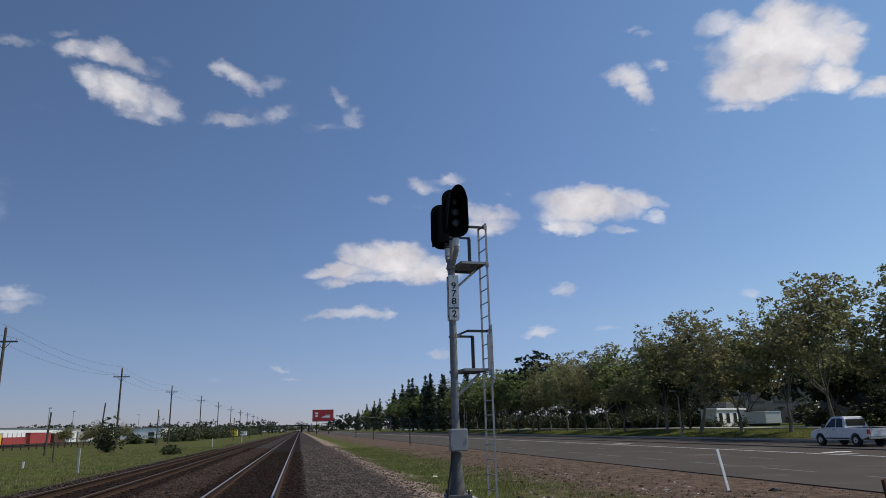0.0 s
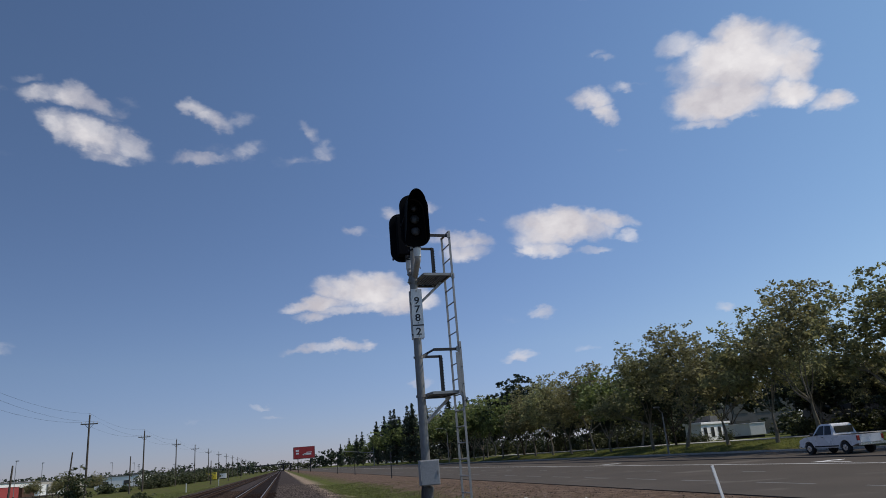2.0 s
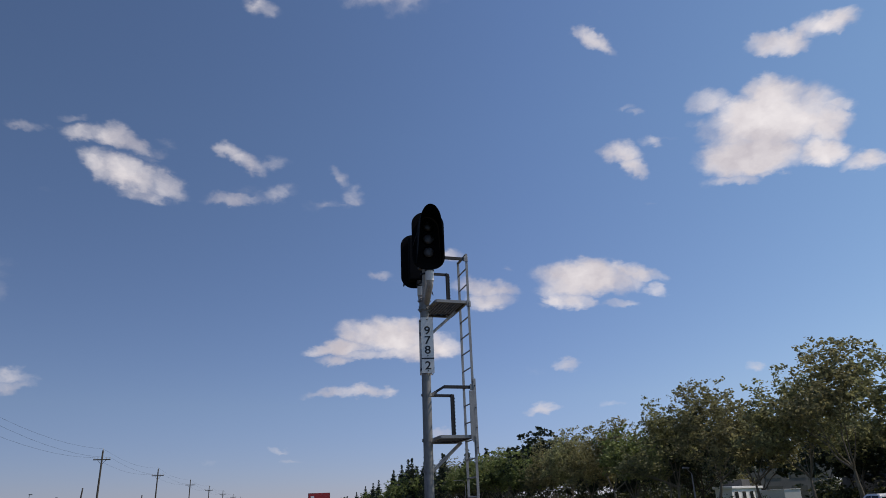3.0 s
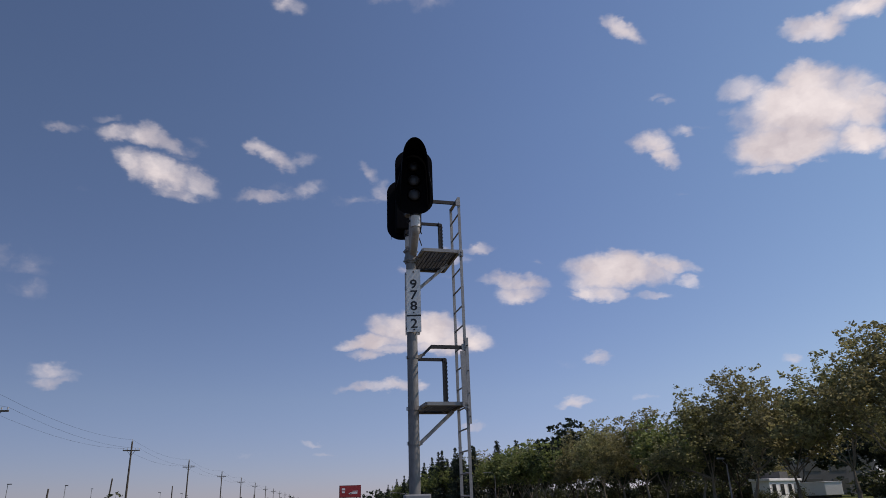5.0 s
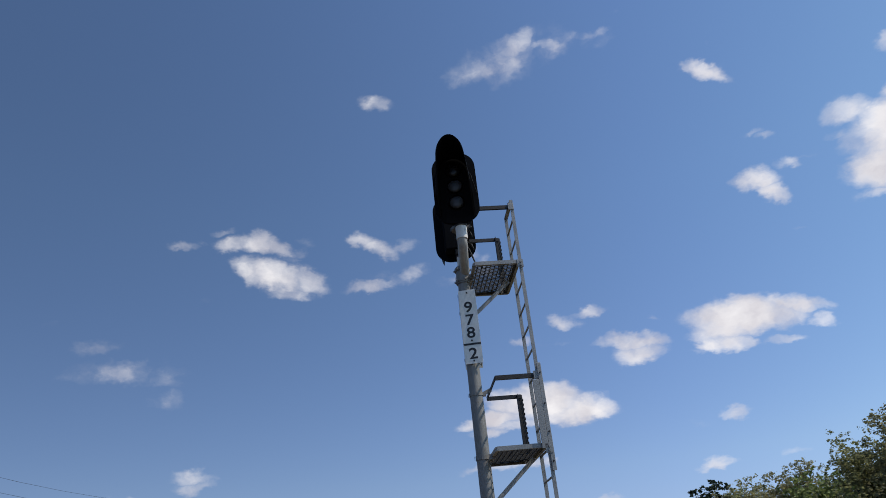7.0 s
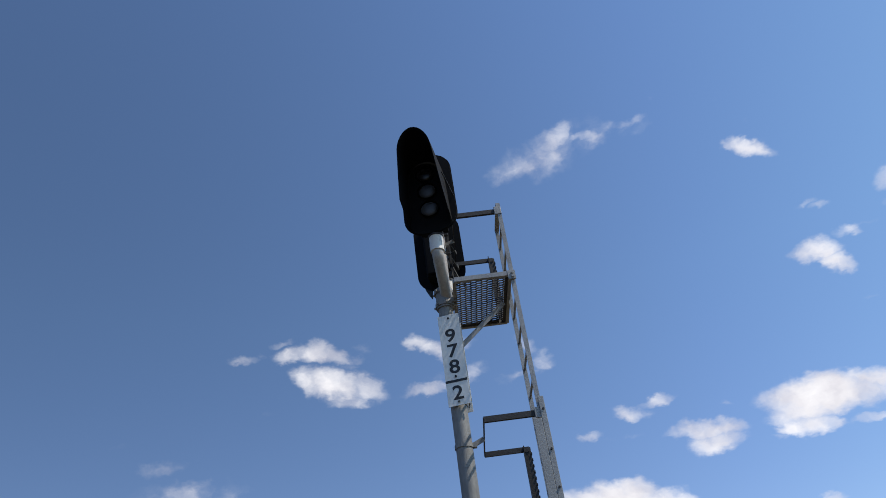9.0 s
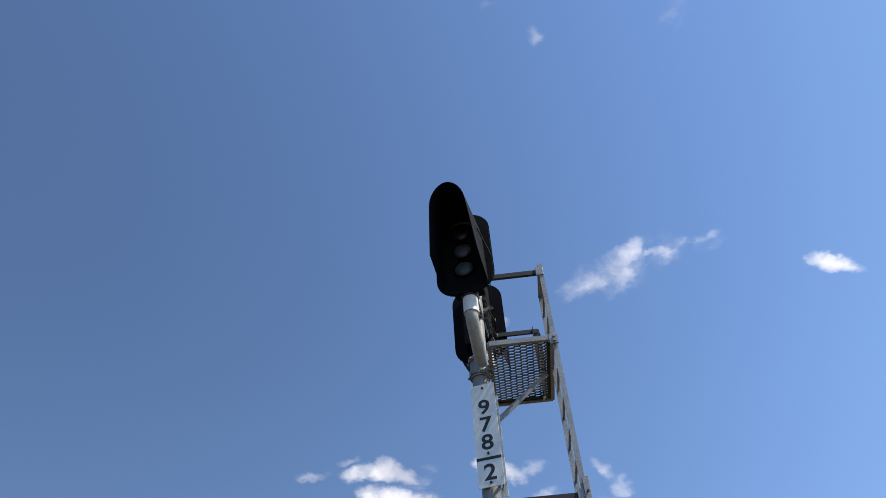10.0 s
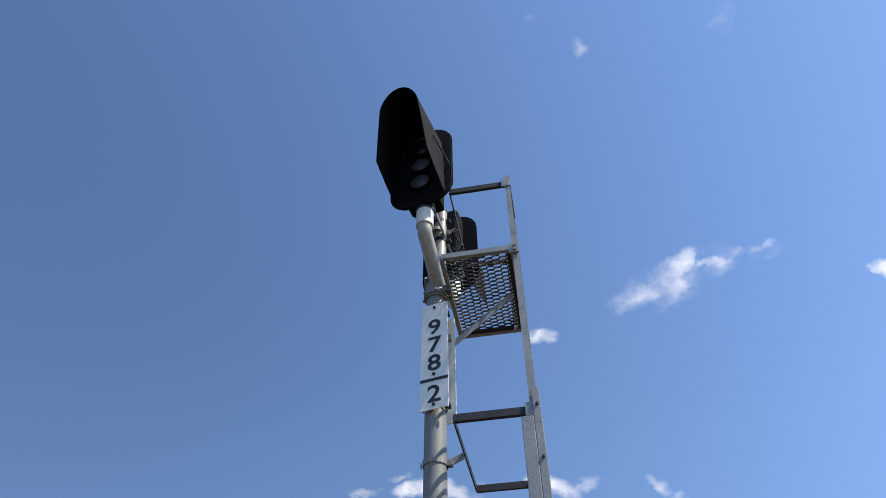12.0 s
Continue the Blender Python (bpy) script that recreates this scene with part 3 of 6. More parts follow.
slab("road", 15.15, 31.6, -0.9, ROAD_Z, ASPHALT, "wide grey worn asphalt road beside the railway", "road")
slab("road_far", 31.85, 40.0, -0.9, ROAD_Z + 0.01, ASPHALT, "far carriageway of grey asphalt along a grass bank", "road")
slab("median_seam", 31.6, 31.85, -0.9, ROAD_Z + 0.05, STEEL_DARK, "low dark kerb strip between the two carriageways", "kerb")
slab("kerb", 40.0, 40.25, -0.9, ROAD_Z + 0.15, CONCRETE, "pale concrete kerb along the far verge", "kerb")
slab("pavement", 51.2, 56.5, -0.6, 0.36, CONCRETE, "pale concrete drive behind the street trees", "pavement", 0, 400)
slab("centre_line", 27.0, 27.18, ROAD_Z - 0.05, ROAD_Z + 0.004, PAINT, "solid white painted line along the road", "road marking", -40, 500)


def road_dash(y, x=18.4, length=2.9):
    bm = box(bmesh.new(), x - 0.06, x + 0.06, y, y + length, ROAD_Z - 0.02, ROAD_Z + 0.004)
    tagged(part("lane_dash", bm, PAINT_WORN), "short worn white painted lane dash on grey asphalt", "road marking", "lane dashes", "structure")


for k in range(24):
    road_dash(-13.0 + 5.0 * k)
for k in range(9):
    road_dash(-3.0 + 9.0 * k, 22.6, 1.6)


def turn_arrow(x, y):
    """A painted arrow: a shaft and a three-cornered head."""
    bm = bmesh.new()
    z = ROAD_Z + 0.005
    for shape in ([(0, 0), (0.2, 0), (0.2, 2.6), (0, 2.6)], [(0.2, 1.9), (0.2, 2.6), (1.1, 2.6), (1.1, 2.3)], [(1.1, 1.9), (2.0, 2.45), (1.1, 3.0)]):
        bm.faces.new([bm.verts.new((x + a, y + b, z)) for a, b in shape])
    tagged(part("turn_arrow", bm, PAINT), "white painted turn arrow on the road", "road marking", kind="structure")


turn_arrow(28.0, 16.0)
turn_arrow(28.0, 41.0)


# ---- railway ----
RAIL_PROFILE = [(-0.037, 0), (-0.037, -0.035), (-0.009, -0.05), (-0.009, -0.14), (-0.07, -0.158), (-0.07, -0.17), (0.07, -0.17), (0.07, -0.158), (0.009, -0.14), (0.009, -0.05), (0.037, -0.035), (0.037, 0)]


def railway_track(x, near, label):
    track = thing("railway_track", x, 0, 0, label, "railway track", "railway tracks")
    for side in (-0.7525, 0.7525):
        bm = bmesh.new()
        ends = [[bm.verts.new((side + px, y, pz - 0.004)) for px, pz in RAIL_PROFILE] for y in (-60, 1500)]
        k = len(RAIL_PROFILE)
        for i in range(k):
            bm.faces.new((ends[0][i], ends[0][(i + 1) % k], ends[1][(i + 1) % k], ends[1][i]))
        rail = part("rail", bm, RAIL_SIDE, track, "rusty steel rail with a polished head")
        shift = -0.008 if side > 0 else 0.008
        part("rail_head", box(bmesh.new(), side - 0.021 + shift, side + 0.021 + shift, -60, 1500, -0.02, 0.0, 0.0), RAIL_TOP if near else RAIL_DULL, rail, "bright worn running surface" if near else "dull brown running surface")
    me = bpy.data.meshes.new("sleeper")
    bm = box(bmesh.new(), -1.3, 1.3, -0.115, 0.115, -0.36, -0.172, 0.012)
    bm.to_mesh(me)
    bm.free()
    me.materials.append(SLEEPER)
    for i in range(296):
        y = -20 + i * 0.5
        shared("sleeper", me, track, pose(random.uniform(-0.03, 0.03), y + random.uniform(-0.02, 0.02), random.uniform(-0.012, 0.0), 0, 0, random.uniform(-0.8, 0.8)))
    # beyond those: the rest of the sleepers as one sheet of bars
    verts, faces = [], []
    for i in range(400):
        y = 128 + i * 0.5
        b = len(verts)
        verts += [(-1.3, y - 0.11, -0.18), (1.3, y - 0.11, -0.18), (1.3, y + 0.11, -0.18), (-1.3, y + 0.11, -0.18)]
        faces.append((b, b + 1, b + 2, b + 3))
    tagged(raw("far_sleeper", verts, faces, SLEEPER, track), kind="stuff")
    # tie plates
    verts, faces = [], []
    for i in range(140):
        y = -20 + i * 0.5
        for side in (-0.7525, 0.7525):
            b = len(verts)
            x0, x1, y0, y1, z0, z1 = side - 0.17, side + 0.17, y - 0.09, y + 0.09, -0.174, -0.158
            verts += [(x0, y0, z0), (x1, y0, z0), (x1, y1, z0), (x0, y1, z0), (x0, y0, z1), (x1, y0, z1), (x1, y1, z1), (x0, y1, z1)]
            faces += [tuple(b + q for q in f) for f in ((4, 5, 6, 7), (0, 1, 5, 4), (1, 2, 6, 5), (2, 3, 7, 6), (3, 0, 4, 7))]
    tagged(raw("tie_plate", verts, faces, RAIL_SIDE, track), kind="stuff")
    return track


railway_track(0.0, True, "railway track with bright worn rails on dark timber sleepers")
railway_track(-4.3, False, "second railway track with rusty rails on dark ballast")


def scatter_stones(name, count, region, size, label, category, mat=STONE):
    """Small irregular stones: squashed octahedra lying on the ground."""
    rnd = random.Random(name)
    verts, faces = [], []
    for _ in range(count):
        x, y = region(rnd)
        s = size * rnd.uniform(0.5, 1.3)
        z = ground_z(x, y) + s * 0.12
        a = rnd.uniform(0, 6.28)
        c, sn = math.cos(a) * s, math.sin(a) * s
        k, h = rnd.uniform(0.6, 1.0), rnd.uniform(0.35, 0.7) * s
        tx, ty = rnd.uniform(-0.4, 0.4) * s, rnd.uniform(-0.4, 0.4) * s
        b = len(verts)
        verts += [(x + c, y + sn, z), (x - sn * k, y + c * k, z + h * 0.2), (x - c, y - sn, z), (x + sn * k, y - c * k, z - h * 0.2), (x + tx, y + ty, z + h), (x, y, z - h)]
        faces += [tuple(b + q for q in f) for f in ((0, 1, 4), (1, 2, 4), (2, 3, 4), (3, 0, 4))]
    tagged(raw(name, verts, faces, mat), label, category, kind="stuff")


def shoulder(r):
    return r.triangular(1.35, 4.9, 2.2) if r.random() < 0.8 else r.uniform(3.5, 5.6), -19 + 85 * r.random() ** 1.9


def between(r):
    return r.uniform(-2.9, -1.35), -19 + 75 * r.random() ** 1.6


def cribs(r):
    y = -20 + 0.25 + 0.5 * int(120 * r.random() ** 1.5) + r.uniform(-0.13, 0.13)
    return r.uniform(-1.5, 1.5), y if r.random() < 0.8 else y + 0.25


def mound(r):
    a, d = r.uniform(0, 6.28), abs(r.gauss(0, 1.0))
    return 5.0 + math.cos(a) * d * 1.2, -0.8 + math.sin(a) * d * 1.6


def verge(r):
    return r.uniform(5.0, 15.1), -18 + 55 * r.random() ** 1.4


scatter_stones("ballast_stones", 46000, shoulder, 0.042, "loose grey and brown ballast stones beside the rails", "ballast")
scatter_stones("ballast_between_tracks", 15000, between, 0.042, "loose brown ballast stones between the two tracks", "ballast", STONE_MIXED)
scatter_stones("ballast_in_cribs", 16000, cribs, 0.038, "dark rust-stained ballast stones between the sleepers", "ballast", STONE_RUSTY)
scatter_stones("ballast_far_track", 15000, lambda r: (r.uniform(-6.7, -2.8), -12 + 70 * r.random() ** 1.4), 0.040, "rust-brown ballast stones round the second track", "ballast", STONE_RUSTY)
scatter_stones("mound_gravel", 5000, mound, 0.028, "brownish gravel heaped round the mast foot", "gravel", STONE_MOUND)
def rubbish_strip(r):
    return r.triangular(6.6, 13.0, 8.6), r.triangular(-5.0, 22.0, 3.0)


scatter_stones("verge_clods", 420, rubbish_strip, 0.060, "dark clods of earth turned up along the ditch", "clods", STONE_MIXED)
scatter_stones("verge_rubble", 110, rubbish_strip, 0.060, "pale broken rubble scattered along the ditch", "rubble", RUBBLE)
scatter_stones("verge_pebbles", 11000, verge, 0.028, "scattered pale pebbles on the bare earth verge", "pebbles")


def scatter_grass(name, count, region, mat, label, tall=0.16):
    rnd = random.Random(name)
    verts, faces = [], []
    for _ in range(count):
        x, y = region(rnd)
        if noise.noise((x * 0.45, y * 0.3, 2.0)) + noise.noise((x * 1.6, y * 1.2, 7.0)) * 0.6 < rnd.uniform(-0.55, 0.35):
            continue
        z = ground_z(x, y) - 0.01
        for _ in range(5):
            a, h, lean, w = rnd.uniform(0, 6.28), tall * rnd.uniform(0.4, 1.3), rnd.uniform(0.1, 0.7), rnd.uniform(0.006, 0.014)
            px, py = x + rnd.gauss(0, 0.06), y + rnd.gauss(0, 0.06)
            ca, sa = math.cos(a), math.sin(a)
            b = len(verts)
            verts += [(px - sa * w, py + ca * w, z), (px + sa * w, py - ca * w, z), (px + ca * h * lean, py + sa * h * lean, z + h)]
            faces.append((b, b + 1, b + 2))
    tagged(raw(name, verts, faces, mat), label, "grass", kind="stuff")


scatter_grass("ditch_grass", 34000, lambda r: (r.triangular(4.9, 10.0, 6.8), -18 + 80 * r.random() ** 1.5), GRASS, "patchy green grass in the shallow ditch", 0.10)
scatter_grass("ditch_straw", 9000, lambda r: (r.triangular(4.6, 14.0, 8.5), -18 + 70 * r.random() ** 1.5), STRAW, "dry straw-coloured grass along the verge", 0.07)
scatter_grass("field_grass", 26000, lambda r: (r.triangular(-26, -6.6, -7.6), -10 + 105 * r.random() ** 1.4), GRASS, "rough green field grass beside the tracks", 0.15)
scatter_grass("field_straw", 4500, lambda r: (r.triangular(-26, -6.4, -7.4), -10 + 105 * r.random() ** 1.4), STRAW, "dry tan grass in the rough field", 0.14)
scatter_grass("bank_grass", 26000, lambda r: (r.uniform(40.4, 50.8), 8 + 90 * r.random()), GRASS, "short green grass bank under the trees", 0.12)


# ---- signal mast ----
def rounded_outline(w, h, r, seg=7):
    pts = []
    for cx, cz, a0 in ((w / 2 - r, h / 2 - r, 0), (-w / 2 + r, h / 2 - r, 90), (-w / 2 + r, -h / 2 + r, 180), (w / 2 - r, -h / 2 + r, 270)):
        for k in range(seg + 1):
            a = radians(a0 + 90 * k / seg)
            pts.append((cx + r * math.cos(a), cz + r * math.sin(a)))
    return pts


def plate_y(bm, outline, y0, y1):
    """A flat plate from an outline in x and z, between two depths."""
    a = [bm.verts.new((x, y0, z)) for x, z in outline]
    b = [bm.verts.new((x, y1, z)) for x, z in outline]
    bm.faces.new(a)
    bm.faces.new(b[::-1])
    k = len(a)
    for i in range(k):
        bm.faces.new((a[i], a[(i + 1) % k], b[(i + 1) % k], b[i]))
    return bm


def signal_head(parent, turn, x, y, z, label):
    """A three-lamp colour-light head: oval backboard, deep hood, lenses, housing; it faces -y before the turn."""
    board = part("signal_head", plate_y(bmesh.new(), rounded_outline(0.56, 1.06, 0.22), 0.0, 0.014), BLACK, parent, label)
    board.matrix_local = pose(x, y, z, 0, 0, turn)
    part("backboard_rim", plate_y(bmesh.new(), rounded_outline(0.575, 1.075, 0.227), 0.016, 0.026), BLACK, board)
    # hood: a long arch, narrow at the crown, flared towards the foot, its front edge cut back low down
    path = [(-0.222, -0.46), (-0.220, -0.42), (-0.218, -0.36), (-0.212, -0.10), (-0.205, 0.10), (-0.200, 0.20)]
    path += [(0.20 * math.cos(math.pi * (1 - k / 14)), 0.20 + 0.25 * math.sin(math.pi * (1 - k / 14))) for k in range(1, 14)]
    path += [(-px, pz) for px, pz in reversed(path[:6])]
    bm = bmesh.new()
    rows = []
    for shrink in (0.0, 0.006):
        near, far = [], []
        for px, pz in path:
            deep = float(np.interp(pz, (-0.46, -0.42, -0.36, 0.20, 0.45), (0.06, 0.24, 0.42, 0.54, 0.56)))
            flare = float(np.interp(pz, (-0.46, -0.36, 0.20, 0.45), (1.00, 1.02, 0.88, 0.76)))
            s = 1 - shrink / 0.2
            drop = shrink * (pz > 0.2)
            near.append(bm.verts.new((px * s, -0.002, pz - drop)))
            far.append(bm.verts.new((px * s * flare, -deep, pz - drop)))
        rows.append((near, far))
    for i in range(len(path) - 1):
        for near, far in rows:
            bm.faces.new((near[i], near[i + 1], far[i + 1], far[i]))
        bm.faces.new((rows[0][1][i], rows[0][1][i + 1], rows[1][1][i + 1], rows[1][1][i]))
    part("hood", bm, BLACK, board, "deep matt black visor hood", True)
    part("housing", box(bmesh.new(), -0.15, 0.15, 0.028, 0.20, -0.44, 0.44, 0.03), BLACK, board)
    part("housing_door", box(bmesh.new(), -0.135, 0.135, 0.20, 0.225, -0.42, 0.42, 0.012), BLACK, board)
    for k in (-1, 0, 1):
        bm = bmesh.new()
        made = bmesh.ops.create_uvsphere(bm, u_segments=20, v_segments=10, radius=0.092)["verts"]
        bmesh.ops.scale(bm, vec=(1, 0.28, 1), verts=made)
        bmesh.ops.translate(bm, vec=(0, -0.012, 0.245 * k + 0.01), verts=made)
        part("lens", bm, LENS_DARK if k > 0 else LENS, board, "unlit dark round glass lens" if k > 0 else "unlit grey round glass lens", True)
        bm = bmesh.new()
        tube(bm, (0, 0.0, 0.245 * k + 0.01), (0, -0.03, 0.245 * k + 0.01), 0.108, 0.104, 24, False)
        part("lens_ring", bm, BLACK, board)
    for side in (-1, 1):
        bm = tube(bmesh.new(), (side * 0.215, -0.26, 0.02), (side * 0.270, -0.005, -0.12), 0.007, seg=6)
        part("hood_stay", bm, STEEL_DARK, board)
    return board


def grating(w, d):
    """Expanded-metal sheet: zigzag strands that meet in lozenges."""
    verts, faces = [], []
    rows, cols = round(d / 0.022), round(w / 0.056)
    sx, sy = w / cols, d / rows

    def strand(p, q):
        px, py, qx, qy = *p, *q
        ln = math.hypot(qx - px, qy - py)
        nx, ny = -(qy - py) / ln * 0.0034, (qx - px) / ln * 0.0034
        b = len(verts)
        for z in (-0.0065, 0.0065):
            verts.extend([(px + nx, py + ny, z), (qx + nx, qy + ny, z), (qx - nx, qy - ny, z), (px - nx, py - ny, z)])
        faces.extend(tuple(b + i for i in f) for f in ((0, 1, 2, 3), (7, 6, 5, 4), (0, 4, 5, 1), (2, 6, 7, 3)))

    for j in range(rows):
        y0, a = sy * (j + 0.5), 0.43 * sy
        for i in range(cols):
            side = a if (i + j) % 2 else -a
            strand((i * sx + 0.14 * sx, y0 + side), ((i + 1) * sx - 0.14 * sx, y0 + side))
            if i + 1 < cols:
                strand(((i + 1) * sx - 0.14 * sx, y0 + side), ((i + 1) * sx + 0.14 * sx, y0 - side))
    return verts, faces


def work_platform(mast, z, label):
    """A small grated standing platform with its frame, brace and guard rail."""
    x0, x1, y0, y1 = 0.113, 0.673, -0.378, 0.58
    bm = bmesh.new()
    for p, q in (((x0, y0, z), (x1, y0, z)), ((x0, y1, z), (x1, y1, z))):
        beam(bm, p, q, 0.035, 0.05)
    for p, q in (((x0, y0, z), (x0, y1, z)), ((x1, y0, z), (x1, y1, z))):
        beam(bm, p, q, 0.035, 0.045)
    frame_part = part("platform", bm, GALV, mast, label)
    frame_part.matrix_local = pose(0, 0, 0, 0, 0, 5.5)
    # outer angle's flat leg: the shade on it is put in as dark colour
    part("shaded_edge_leg", box(bmesh.new(), x1 - 0.050, x1 - 0.018, y0 + 0.02, y1 - 0.02, z - 0.012, z - 0.004), STEEL_DARK, frame_part, "flat steel edge strip, coloured darker than the frame")
    part("rear_plate", box(bmesh.new(), x0 + 0.018, x1 - 0.09, y1 - 0.06, y1 - 0.018, z - 0.012, z - 0.004), STEEL_DARK, frame_part, "flat steel edge strip, coloured darker than the frame")
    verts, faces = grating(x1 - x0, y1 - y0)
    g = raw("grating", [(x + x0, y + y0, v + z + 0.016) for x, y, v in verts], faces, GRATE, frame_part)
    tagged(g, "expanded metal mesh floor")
    bm = bmesh.new()
    angle_bar(bm, (0.07, 0.12, z - 0.50), (0.60, 0.12, z - 0.03), 0.05)
    part("brace", bm, GALV, frame_part)
    bm = bmesh.new()
    ring(bm, (0, 0, z - 0.50), 0.088, 0.02)
    part("clamp", bm, MAST, frame_part)
    bm = bmesh.new()
    ring(bm, (0, 0, z - 0.02), 0.088, 0.02)
    beam(bm, (0.05, -0.06, z - 0.02), (x0 + 0.02, -0.06, z - 0.02), 0.012, 0.06)
    beam(bm, (0.05, 0.06, z - 0.02), (x0 + 0.02, 0.06, z - 0.02), 0.012, 0.06)
    part("bracket", bm, MAST, frame_part)
    top = z + 0.80
    rail = part("guard_rail", beam(bmesh.new(), (0.19, -0.385, top), (0.69, -0.385, top), 0.030, 0.052), STEEL_DARK, frame_part, "dark flat steel rail")
    part("side_rail", beam(bmesh.new(), (0.19, -0.39, top), (0.20, 0.52, top), 0.010, 0.042), STEEL_DARK, rail)
    part("rear_rail", beam(bmesh.new(), (0.20, 0.52, top), (0.64, 0.52, top), 0.022, 0.050), STEEL_DARK, rail)
    bm = bmesh.new()
    angle_bar(bm, (0.62, 0.52, z + 0.0), (0.62, 0.52, top + 0.02), 0.070, 0.008, (0, 1, 0))
    for k in range(12):
        box(bm, 0.655, 0.661, 0.505, 0.535, z + 0.08 + k * 0.06, z + 0.105 + k * 0.06)
    part("rear_post", bm, STEEL_DARK, rail, "dark notched upright post")
    bm = bmesh.new()
    beam(bm, (0.06, 0.02, top - 0.08), (0.19, 0.02, top - 0.02), 0.008, 0.045)
    ring(bm, (0, 0, top - 0.08), 0.086, 0.02, height=0.04)
    part("rail_clamp", bm, MAST, rail)
    part("rail_plate", box(bmesh.new(), 0.640, 0.715, -0.412, -0.397, top - 0.05, top + 0.05, 0.004), GALV, rail)
    return frame_part


def digit(char, parent, x, y, z, size):
    """One painted figure, a thin mesh on the plate."""
    cu = bpy.data.curves.new("figure", "FONT")
    cu.body, cu.size, cu.align_x, cu.align_y, cu.extrude, cu.offset = char, size, "CENTER", "CENTER", 0.0008, 0.0035
    tmp = new("figure_outline", cu)
    me = bpy.data.meshes.new_from_object(tmp.evaluated_get(bpy.context.evaluated_depsgraph_get()))
    bpy.data.objects.remove(tmp)
    me.materials.clear()
    me.materials.append(INK)
    ob = new("figure", me)
    ob.parent = parent
    ob.matrix_local = pose(x, y, z, 90, 0, 0) @ Matrix.Diagonal((1.12, 1, 1, 1))
    tagged(ob, "black painted figure " + char)


def build_signal_mast():
    mast = thing("signal_mast", MAST_X, MAST_Y, 0, "grey steel railway signal mast with black heads and ladder", "railway signal")
    bm = bmesh.new()
    tube(bm, (0, 0, 0.82), (0, 0, 4.80), 0.082, 0.076, 24)
    tube(bm, (0, 0, 4.80), (0, 0, 4.86), 0.076, 0.058, 24)
    pole = part("pole", bm, MAST, mast, "dull grey painted steel pole", True)
    part("top_pole", tube(bmesh.new(), (0.02, 0, 4.80), (0.045, 0, 5.76), 0.056, 0.054, 20), PIPE, pole, "pale upper pole section", True)
    part("pole_cap", tube(bmesh.new(), (0.045, 0, 5.76), (0.045, 0, 5.79), 0.060, 0.045, 20), GALV, pole)
    bm = bmesh.new()
    tube(bm, (0, 0, 0.02), (0, 0, 0.62), 0.165, 0.098, 20)
    tube(bm, (0, 0, 0.62), (0, 0, 0.84), 0.098, 0.095, 20)
    tube(bm, (0, 0, 0.74), (0, 0, 0.82), 0.115, 0.115, 20)
    base = part("base_casting", bm, BASE_IRON, mast, "tapered cast base with a collar", True)
    part("base_flange", box(bmesh.new(), -0.24, 0.24, -0.24, 0.24, -0.03, 0.02, 0.006), BASE_IRON, base)
    for sx in (-0.19, 0.19):
        for sy in (-0.19, 0.19):
            part("anchor_bolt", tube(bmesh.new(), (sx, sy, -0.02), (sx, sy, 0.11), 0.018, seg=8), STEEL_DARK, base)
    part("foundation", box(bmesh.new(), -0.25, 0.36, -0.25, 0.27, -0.5, -0.035, 0.03), CONCRETE, mast, "chipped concrete footing")
    # junction box
    jb = part("junction_box", box(bmesh.new(), -0.17, 0.19, -0.27, -0.09, 0.86, 1.30, 0.015), GREY_BOX, mast, "grey steel junction box on the pole")
    part("box_door", box(bmesh.new(), -0.155, 0.175, -0.287, -0.272, 0.875, 1.285, 0.006), GREY_BOX, jb)
    part("box_hinge", tube(bmesh.new(), (-0.165, -0.285, 0.95), (-0.165, -0.285, 1.22), 0.010, seg=8), GALV, jb)
    part("box_latch", box(bmesh.new(), 0.14, 0.165, -0.30, -0.287, 1.05, 1.11, 0.003), GALV, jb)
    part("conduit", pipe_path(bmesh.new(), [(-0.12, -0.16, 0.87), (-0.15, -0.18, 0.6), (-0.22, -0.22, 0.25), (-0.26, -0.26, -0.06)], 0.022), STEEL_DARK, jb)
    # number plates, one towards each direction
    for side, turn in ((-1, 0), (1, 180)):
        plate = part("number_plate", box(bmesh.new(), -0.107, 0.107, -0.004, 0.004, 3.56, 4.53, 0.0), PLATE, mast, "white enamel plate with black figures" if side < 0 else "back-facing white plate")
        plate.matrix_local = pose(0.02, side * 0.105, 0, 0, 0, turn - 6)
        if side < 0:
            for char, z in (("9", 4.290), ("7", 4.120), ("8", 3.950), ("2", 3.680)):
                digit(char, plate, 0.0, -0.0052, z, 0.195)
            part("plate_bar", box(bmesh.new(), -0.107, 0.107, -0.0062, -0.0045, 3.795, 3.820), INK, plate)
        for z in (4.49, 3.852, 3.595):
            bm = bmesh.new()
            bolt(bm, (0, -0.004, z), 0.011)
            part("plate_bolt", bm, STEEL_DARK, plate)
    for z in (3.64, 4.5):
        bm = bmesh.new()
        beam(bm, (0.03, -0.10, z), (0.03, 0.10, z), 0.03, 0.03)
        ring(bm, (0, 0, z), 0.085, 0.015, height=0.03)
        part("plate_clamp", bm, STEEL_DARK, mast)
    # wire tail under the plate
    part("tie_wire", pipe_path(bmesh.new(), [(0.06, -0.09, 3.62), (0.10, -0.10, 3.57), (0.12, -0.085, 3.60), (0.10, -0.08, 3.53), (0.07, -0.09, 3.57)], 0.007, 6), STEEL_DARK, mast)
